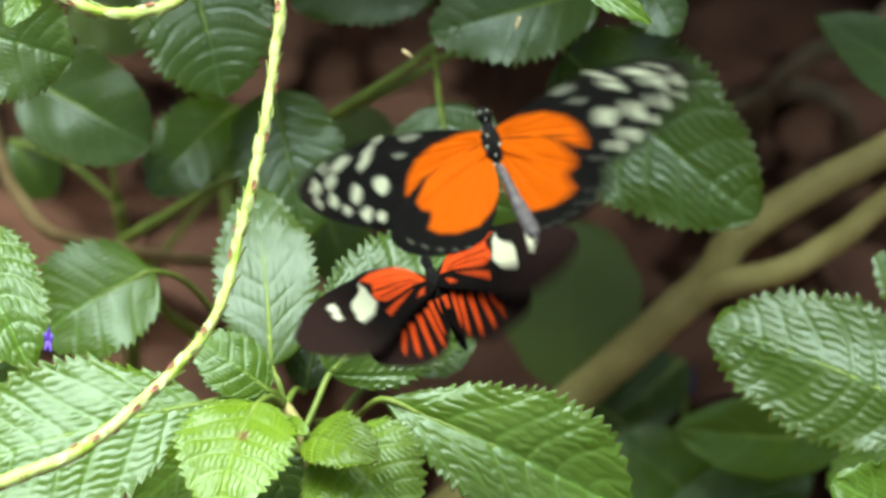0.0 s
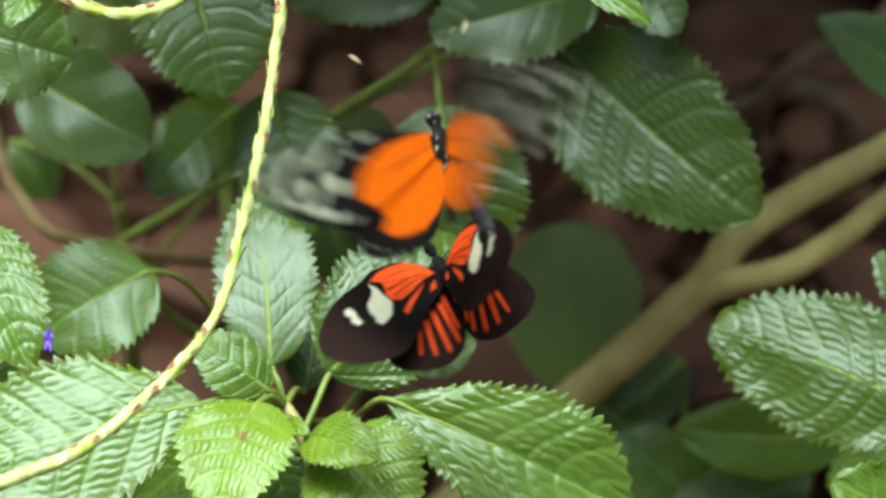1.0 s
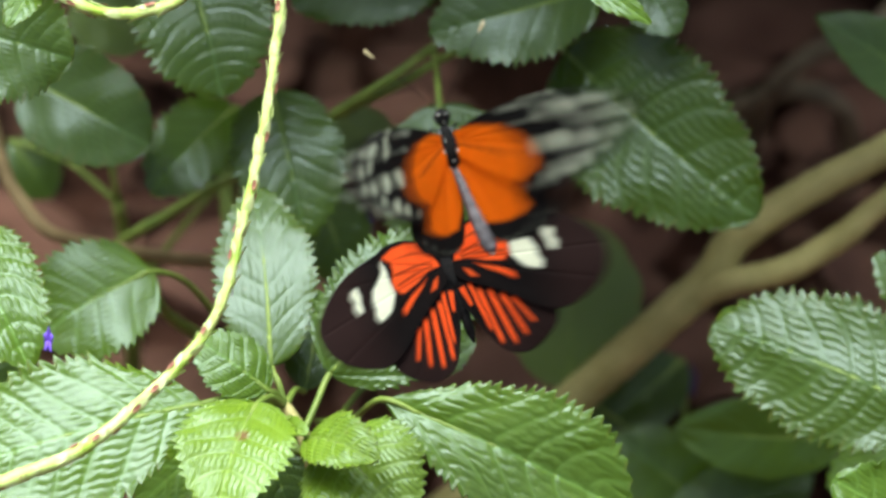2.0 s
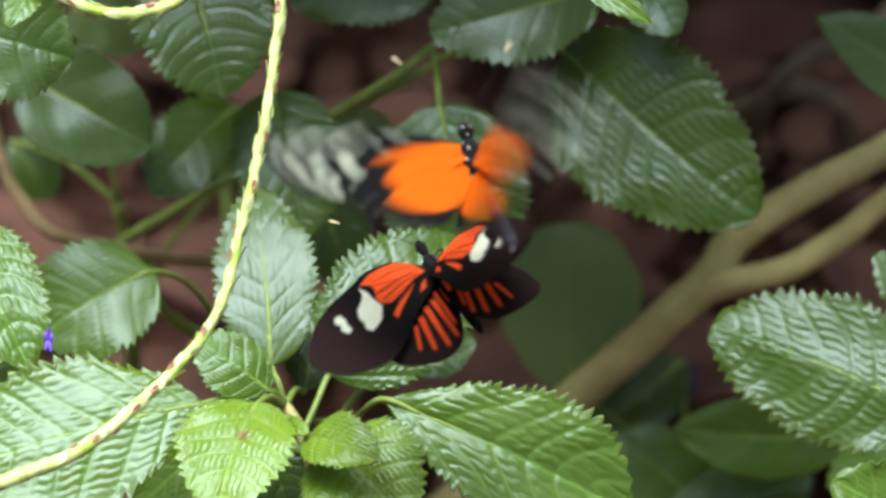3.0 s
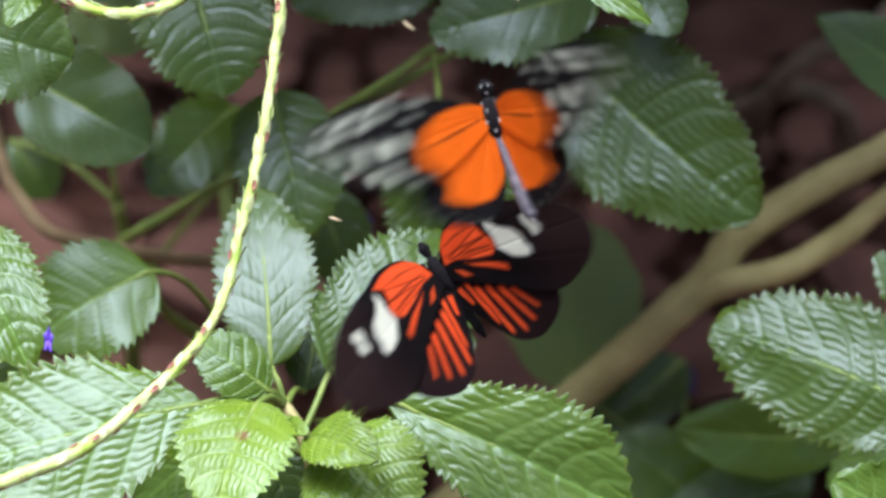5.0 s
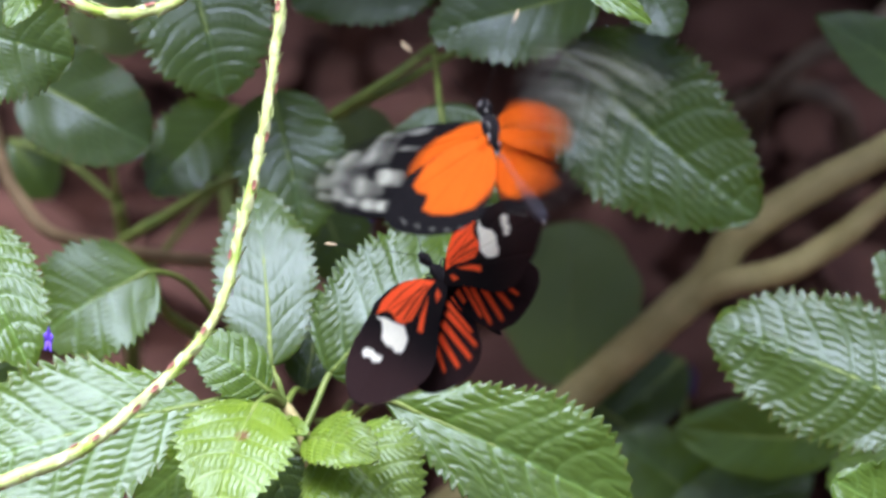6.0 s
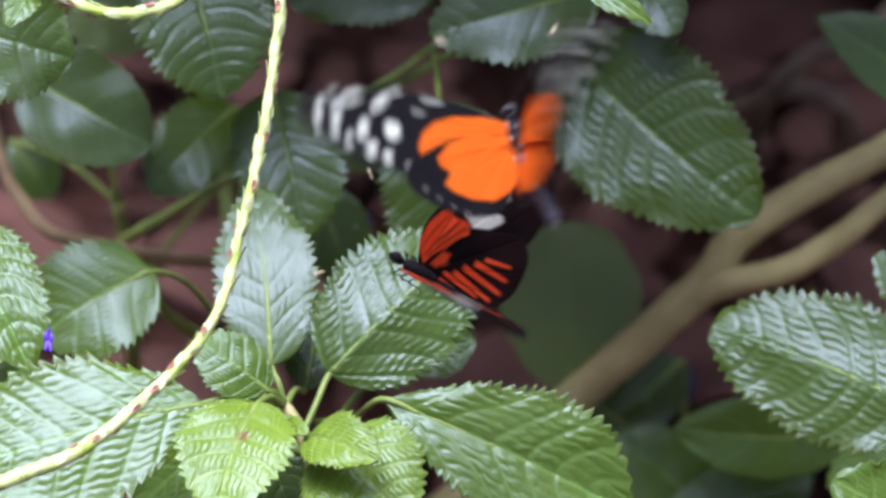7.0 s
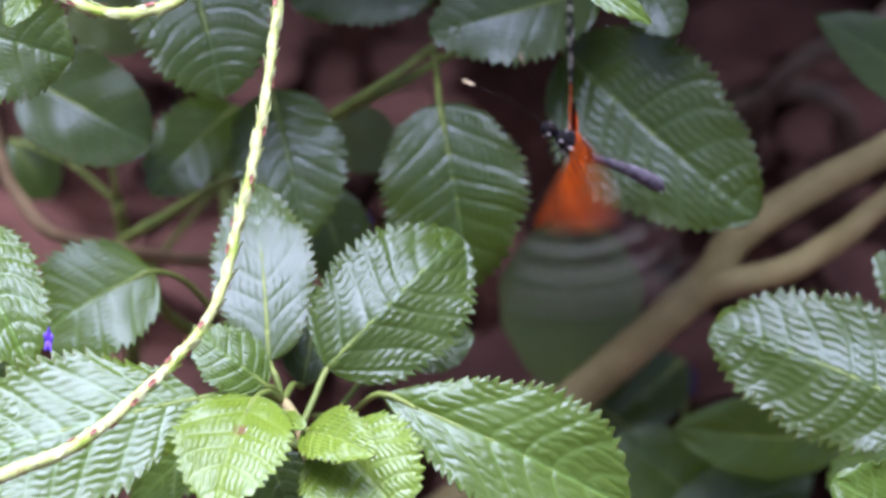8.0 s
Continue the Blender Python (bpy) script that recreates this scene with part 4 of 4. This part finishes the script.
orange_fly, orange_wings = butterfly(
    "black and orange butterfly with cream-spotted wings fluttering above the leaves", 1.0,
    [(0, 1.6), (8.2, 4.6), (18.0, 6.8), (26.1, 7.9), (33.6, 7.3), (40.6, 5.6), (43.2, 3.9), (43.9, 1.9), (42.6, -0.8), (39.3, -4.2), (34.2, -7.6), (30.2, -9.6), (25.8, -11.2), (20.6, -12.4), (10.0, -8.0), (0, -2.6)],
    [(0, 0.9), (8.0, 0.4), (16.5, -3.5), (22.2, -8.3), (23.6, -12.0), (21.7, -15.4), (18.5, -17.3), (14.8, -18.5), (10.0, -19.0), (6.9, -18.6), (3.0, -16.2), (-0.5, -8.0)],
    banded_fore, banded_hind, ORANGE_WING, (13, 3, -8, -19), (-25, -42, -60, -78), GREY_FUR, True)
red_fly, red_wings = butterfly(
    "dark butterfly with red-rayed white-patched wings fluttering over leaves", 1.07,
    [(0, 1.5), (4.5, 6.2), (10.0, 7.2), (14.0, 6.0), (19.0, 4.9), (24.0, 3.0), (28.6, 0.0), (32.0, -3.6), (32.9, -6.6), (32.4, -9.6), (30.0, -12.6), (26.0, -14.6), (21.0, -15.6), (16, -13.6), (9, -8.6), (0, -3)],
    [(0, 1.2), (9, 0.2), (15.5, -5.0), (19.2, -10.5), (19.0, -14.2), (17.2, -16.6), (14.0, -18.5), (10.6, -19.3), (7.0, -18.2), (4.6, -15.6), (1.6, -10.5), (-0.5, -5)],
    rayed_fore, rayed_hind, RED_WING, (16, 4, -10, -22), (-30, -48, -66, -82), BLACK_FUR, False)


# ---- what moves ----
def flutter(fly, wings, rows, middle, swing):
    """Key a butterfly's way and the beat of its four wings. Rows: seconds, place, turn, how far the left and the right wing are raised,
    how fast each beats (degrees in a thirtieth of a second) and, where given, for the left and the right wing in turn: how far it is swept back,
    how far it is twisted, how far its hindwing is folded up, and how fast it sweeps.
    Between the rows the wings beat about a middle angle by the swing given."""
    times = [r[0] for r in rows]
    known = {round(r[0] * FPS): r for r in rows}
    walk(fly, [(r[0], pose(*r[1:7])) for r in rows])
    for side, sign in ((0, 1), (1, -1)):
        beat = {}
        for k in range(0, round(8.0 * FPS) + 1):
            if k in known:
                r = known[k]
                swept, twist, fold, turning = (tuple(r[11:]) + (0,) * 8)[side:8:2]
                for step in (-1, 0, 1):
                    if step and k + step in known:
                        continue
                    raised = r[7 + side] + step * r[9 + side]
                    beat[k + step] = (min(100, max(-150, raised)) if step else raised, swept + step * turning, twist, fold)
            elif not any(abs(k / FPS - t) < 0.09 for t in times):
                beat[k] = (middle + swing * math.sin(2 * math.pi * 9.2 * k / FPS + 0.5 * side), 4, 0, 0)
        for one, (name, share, hinge) in zip(wings[2 * side:2 * side + 2], (("fore", 1.0, (0.0012, 0.0012, 0.0016)), ("hind", 0.94, (0.0012, -0.0012, 0.0012)))):
            walk(one, [(k / FPS, Matrix.Translation((-sign * hinge[0], hinge[1], hinge[2])) @ Matrix.Rotation(radians(sign * sweep), 4, "Z") @ Matrix.Rotation(radians(sign * (raised * share + (fold if name == "hind" else 0))), 4, "Y") @ Matrix.Rotation(radians(twist), 4, "X"))
                       for k, (raised, sweep, twist, fold) in sorted(beat.items()) if 0 <= k <= 241])


def motions():
    """The two butterflies flutter; at the end the shrub in front and its flower spike stir."""
    flutter(orange_fly, orange_wings, [
        (0.0, 0.0101, -0.0436, 0.2762, 41, -13, 9, -24, 24, 12, 25, -3, 7, -1, 1, 10, 5),
        (0.1, 0.0090, -0.0437, 0.2761, 50, -13, 5, 18, 31, 7, 30),
        (0.2, 0.0040, -0.0443, 0.2752, 50, -5, 15, 57, 37, -46, -7),
        (0.3, -0.0027, -0.0428, 0.2775, 61, -10, 27, 62, 51, -46, -7),
        (0.4, -0.0011, -0.0463, 0.2723, 61, -10, 7, 54, 57, -46, -46),
        (0.5, 0.0016, -0.0464, 0.2722, 36, -11, 1, 31, 58, -60, -80, -8, -11, -27, -39, 3, -7),
        (0.6, 0.0074, -0.0437, 0.2761, 51, -16, 7, 41, 73, -30, -46),
        (0.7, 0.0053, -0.0449, 0.2744, 58, -12, 8, 16, 19, 7, 7),
        (0.8, 0.0015, -0.0454, 0.2737, 32, -17, 12, 30, -17, 16, 30),
        (0.9, -0.0021, -0.0429, 0.2774, 60, -8, 27, 67, 54, -46, -7),
        (1.0, -0.0001, -0.0440, 0.2758, 34, -10, 14, -34, 67, -35, -80, -11, 20, 3, -1, -4, 7),
        (1.1, -0.0009, -0.0454, 0.2738, 70, -8, 10, 62, 28, -46, -16),
        (1.2, 0.0057, -0.0456, 0.2735, 61, -4, 5, 54, 75, -46, -46),
        (1.3, 0.0037, -0.0434, 0.2765, 55, -6, 28, 56, 17, 46, 7),
        (1.4, 0.0051, -0.0426, 0.2778, 62, -10, 7, 41, 63, -46, -30),
        (1.5, 0.0027, -0.0429, 0.2773, 35, -22, 10, -12, 44, 18, -29, -13, 25, -1, 4, 9, 0),
        (1.6, -0.0025, -0.0445, 0.2750, 51, -16, 10, 39, 38, 7, 30),
        (1.7, -0.0019, -0.0447, 0.2747, 57, -8, 9, 40, 24, 46, 30),
        (2.8, 0.0073, -0.0402, 0.2810, 66, -16, 20, 58, 34, -46, -7),
        (2.9, 0.0070, -0.0436, 0.2762, 65, -15, 17, 68, 52, -46, -30),
        (3.0, 0.0058, -0.0454, 0.2737, 32, 0, 13, -26, 74, -35, -80, -16, 33, -17, 2, 24, 0),
        (3.1, 0.0063, -0.0447, 0.2746, 44, -9, -1, 32, 43, 7, 46),
        (3.2, 0.0102, -0.0417, 0.2791, 50, -18, 6, 23, 46, 16, 46),
        (3.3, 0.0102, -0.0424, 0.2779, 49, -18, 8, 28, 53, 16, 46),
        (3.4, 0.0095, -0.0441, 0.2755, 46, -10, 13, 43, 33, 46, 16),
        (3.5, 0.0052, -0.0431, 0.2770, 38, 0, 18, 45, -12, -75, -18, 32, 6, 2, -10, 3, 35),
        (3.6, 0.0012, -0.0447, 0.2747, 72, -7, 11, 76, 39, -46, -30),
        (3.7, 0.0052, -0.0457, 0.2733, 63, -9, 12, 63, 59, -46, -46),
        (3.8, 0.0116, -0.0434, 0.2766, 62, -12, 10, 53, 56, -46, -30),
        (3.9, 0.0110, -0.0411, 0.2799, 50, -18, 2, 20, 62, 7, 30),
        (4.0, 0.0092, -0.0426, 0.2777, 44, -11, 11, -27, 21, -162, 5, 13, 3, 4, -4, 3, 12),
        (4.1, 0.0059, -0.0446, 0.2748, 47, -14, 13, 50, 22, 46, 16),
        (4.2, 0.0078, -0.0476, 0.2706, 74, -4, 8, 82, 46, -30, -30),
        (4.3, 0.0109, -0.0459, 0.2731, 50, -10, 11, 42, 27, 46, 16),
        (4.4, 0.0168, -0.0425, 0.2778, 67, -18, 18, 72, 37, -30, -16),
        (4.5, 0.0166, -0.0413, 0.2795, 67, -5, 13, 58, 36, 44, -12, 13, 2, 3, 8, -3, -13),
        (4.6, 0.0170, -0.0422, 0.2783, 59, -13, 10, 48, 78, -30, -30),
        (4.7, 0.0105, -0.0405, 0.2806, 50, -14, 3, 25, 33, 7, 30),
        (5.8, 0.0100, -0.0433, 0.2766, 52, -13, 16, 25, 17, 30, 7),
        (5.9, 0.0112, -0.0450, 0.2743, 73, -9, 18, 73, -14, 30, 16),
        (6.0, 0.0103, -0.0426, 0.2777, 33, -9, 15, -36, 61, -35, -80, -9, 23, -9, 2, 18, 0),
        (6.1, 0.0075, -0.0408, 0.2803, 62, -9, 8, 50, 75, -30, -46),
        (6.2, 0.0030, -0.0420, 0.2786, 53, -21, 12, 28, 15, 16, 16),
        (6.3, 0.0031, -0.0436, 0.2762, 72, -7, 10, 73, 45, -46, -30),
        (6.4, 0.0068, -0.0431, 0.2770, 50, -11, 0, 44, 78, -16, -30),
        (6.5, 0.0076, -0.0436, 0.2763, 35, -13, 7, -18, 26, 18, 18, -5, 11, -1, 5, 11, 4),
        (6.6, 0.0096, -0.0422, 0.2783, 55, -18, 12, 18, 33, 7, 30),
        (6.7, 0.0073, -0.0424, 0.2781, 65, -16, 20, 79, 35, -30, -16),
        (6.8, 0.0044, -0.0436, 0.2763, 61, -11, 22, 70, 47, -30, -7),
        (6.9, 0.0095, -0.0452, 0.2741, 62, -8, 6, 44, 70, -46, -46),
        (7.0, 0.0146, -0.0431, 0.2770, 28, 2, 13, 6, 80, -20, -20, -8, 14, -3, 0, 7, 3),
        (7.1, 0.0235, -0.0406, 0.2806, 55, -19, 12, 46, 82, -30, -30),
        (7.2, 0.0210, -0.0413, 0.2795, 15, -32, 22, 30, -23, 7, 30),
        (7.3, 0.0107, -0.0413, 0.2795, 43, -21, 5, 34, 62, -16, -46),
        (7.4, 0.0028, -0.0431, 0.2771, 40, -17, 16, 55, -2, 46, 7),
        (7.5, 0.0008, -0.0403, 0.2811, 36, -16, 6, -53, 8, -85, -14, 11, 6, 1, -1, 2, 9),
        (7.6, 0.0017, -0.0385, 0.2837, 70, -4, 6, 55, 41, -46, -16),
        (7.7, 0.0092, -0.0406, 0.2805, 58, -14, 11, 56, 69, -46, -46),
        (7.8, 0.0105, -0.0397, 0.2819, 67, -15, 18, 28, -0, 30, 7),
        (7.9, 0.0178, -0.0415, 0.2793, 66, -20, 20, 84, 29, -30, -16),
        (7.9333, 0.0219, -0.0424, 0.2779, 44, 10, 77, 40, 40, 0, 0, 20, 5, 10, 15),
        (7.9667, 0.0254, -0.0433, 0.2765, 54, 40, 126, 26, 56, 0, 0, 56, -22, 26, 35),
        (8.0, 0.0263, -0.0439, 0.2758, 54, 40, 126, -60, 60, -88, 4, 56, -22, 26, 35),
    ], 40, 36)
    flutter(red_fly, red_wings, [
        (0.0, -0.0013, -0.0306, 0.2321, 21, -21, 14, 27, 19, 4, 4, 9, 15, -12, -15, -7, -7),
        (0.1, -0.0014, -0.0296, 0.2334, 57, -17, 10, 20, 39, 7, 7),
        (0.2, -0.0017, -0.0296, 0.2335, 48, -21, 8, 9, 36, 7, 16),
        (0.3, -0.0017, -0.0298, 0.2331, 65, -18, 2, 13, 72, -7, -30),
        (0.4, -0.0030, -0.0292, 0.2341, 74, -19, 4, 14, 74, -7, -16),
        (0.5, -0.0014, -0.0297, 0.2334, 33, -39, 0, 39, 46, 4, 4, 5, 16, -11, 16, 4, 6),
        (0.6, 0.0030, -0.0286, 0.2350, 42, -26, 20, 59, 53, -30, -16),
        (0.7, 0.0017, -0.0312, 0.2313, 49, -18, 11, 27, 46, 7, 16),
        (0.8, 0.0011, -0.0290, 0.2344, 51, -27, 10, 10, 29, 16, 16),
        (0.9, -0.0008, -0.0293, 0.2339, 45, -28, 10, 10, 41, 7, 7),
        (1.0, 0.0007, -0.0292, 0.2341, 42, -38, 10, 45, 43, 4, 4, 1, 20, -26, -32, -12, -33),
        (1.1, 0.0009, -0.0298, 0.2332, 44, -27, 16, 16, 63, 7, 16),
        (1.2, -0.0016, -0.0293, 0.2338, 52, -18, 17, 62, 28, -30, -16),
        (1.3, -0.0014, -0.0298, 0.2332, 51, -28, 11, 10, 27, 7, 7),
        (1.4, -0.0014, -0.0298, 0.2332, 48, -29, 10, 10, 41, 7, 16),
        (1.5, -0.0014, -0.0296, 0.2336, 34, -37, 6, 29, 26, 4, 4, 5, 21, -12, -31, 4, -33),
        (1.6, -0.0032, -0.0293, 0.2340, 55, -22, 15, 42, 59, -30, -30),
        (1.7, 0.0006, -0.0287, 0.2349, 47, -11, 12, 77, 38, -46, -16),
        (2.8, 0.0016, -0.0295, 0.2336, 48, -35, 12, 12, 56, 7, 30),
        (2.9, 0.0007, -0.0298, 0.2332, 66, -29, 9, 16, 76, -7, -16),
        (3.0, -0.0012, -0.0289, 0.2345, 37, -43, 9, 42, 24, 4, 4, 7, 25, -17, -44, -1, -40),
        (3.1, -0.0003, -0.0289, 0.2345, 45, -32, 22, 23, 57, 16, 16),
        (3.2, 0.0016, -0.0285, 0.2352, 45, -32, 23, 26, 53, 7, 30),
        (3.3, 0.0013, -0.0289, 0.2344, 42, -30, 19, 18, 58, 7, 16),
        (3.4, 0.0011, -0.0284, 0.2353, 49, -31, 18, 8, 51, 7, 16),
        (3.5, 0.0004, -0.0292, 0.2342, 40, -44, 9, 43, 28, 4, 4, 6, 25, -13, -38, 1, -33),
        (3.6, -0.0005, -0.0297, 0.2334, 52, -29, 21, 34, 53, -7, -16),
        (3.7, 0.0013, -0.0290, 0.2343, 44, -32, 18, 8, 62, 7, 30),
        (3.8, 0.0015, -0.0286, 0.2351, 48, -30, 21, 25, 45, 16, 16),
        (3.9, -0.0004, -0.0286, 0.2351, 48, -30, 21, 25, 45, 7, 7),
        (4.0, -0.0007, -0.0291, 0.2342, 32, -36, 20, 37, 25, 4, 4, 7, 15, -12, -25, -4, -18),
        (4.1, 0.0006, -0.0287, 0.2349, 49, -32, 20, 9, 51, 7, 16),
        (4.2, 0.0002, -0.0307, 0.2320, 41, -30, 20, 26, 56, 7, 30),
        (4.3, -0.0025, -0.0296, 0.2335, 43, -27, 23, 56, 33, -30, -16),
        (4.4, -0.0010, -0.0305, 0.2322, 28, -17, 27, 53, 9, 16, 30),
        (4.5, -0.0029, -0.0297, 0.2334, 30, -24, 20, 28, 26, 4, 4, 5, 13, -23, -23, -13, -9),
        (4.6, -0.0025, -0.0305, 0.2323, 33, -29, 23, 33, 30, 7, 16),
        (4.7, -0.0003, -0.0290, 0.2345, 48, -26, 23, 19, 6, 7, 16),
        (5.8, -0.0003, -0.0308, 0.2318, 47, -37, 22, 9, 54, 7, 16),
        (5.9, 0.0007, -0.0307, 0.2320, 25, -40, 24, 7, 26, 7, 7),
        (6.0, 0.0006, -0.0300, 0.2330, 37, -39, 26, 29, 37, 4, 4, 8, 13, -29, -33, -17, -18),
        (6.1, 0.0003, -0.0296, 0.2335, 36, -39, 25, 6, 34, 7, 7),
        (6.2, 0.0011, -0.0301, 0.2327, 39, -39, 26, 6, 36, 7, 16),
        (6.3, 0.0012, -0.0305, 0.2323, 33, -35, 18, 8, 46, 7, 7),
        (6.4, 0.0008, -0.0296, 0.2334, 40, -40, 34, 30, 43, 7, 7),
        (6.5, -0.0013, -0.0299, 0.2330, 32, -44, 19, 33, 25, 4, 4, 10, 15, -17, -29, -6, -28),
        (6.6, 0.0015, -0.0300, 0.2328, 49, -37, 26, 13, 53, 7, 16),
        (6.7, 0.0010, -0.0311, 0.2314, 40, -39, 20, 9, 47, 7, 7),
        (6.8, -0.0018, -0.0294, 0.2338, 44, -36, 25, 9, 49, 7, 16),
        (6.9, -0.0016, -0.0292, 0.2340, 48, -34, 30, 60, 48, -30, -16),
        (7.0, -0.0050, -0.0290, 0.2344, 55, -39, 55, 78, 3, -10, -8, 5, 17, -2, 16, 0, 0),
        (7.1, -0.0043, -0.0298, 0.2332, 48, -33, 39, 52, 11, 7, 7),
        (7.2, -0.0033, -0.0303, 0.2325, 51, -36, 32, 48, 34, 7, 16),
        (7.3, -0.0030, -0.0300, 0.2329, 55, -40, 37, 61, 49, -7, -7),
        (7.4, -0.0028, -0.0290, 0.2343, 52, -43, 34, 20, 48, 7, 7),
        (7.5, -0.0101, -0.0308, 0.2318, 49, -54, 51, 90, 24, -14, -14, 7, 1, -1, 26, 9, -23),
        (7.6, -0.0092, -0.0463, 0.2376, 53, -29, -12, 88, 72, -16, -16),
        (7.7, -0.0027, -0.0917, 0.2164, 53, 16, -12, 60, 60, -30, -30),
        (7.8, 0.0327, -0.1959, 0.1981, 48, 32, -26, 40, 40, 30, 30),
        (8.0, 0.0379, -0.2078, 0.1812, 48, 32, -26, 40, 40, 30, 30),
    ], 24, 18)
    for thing, amount in ((shrub, 1.0), (spike, 1.1)):
        rest = thing.location.copy()
        stirred = rest + Vector((-0.0005, 0.0007, 0.0009)) * amount
        walk(thing, [(0.0, Matrix.Translation(rest)), (7.7, Matrix.Translation(rest)), (8.0, Matrix.Translation(stirred))])


motions()
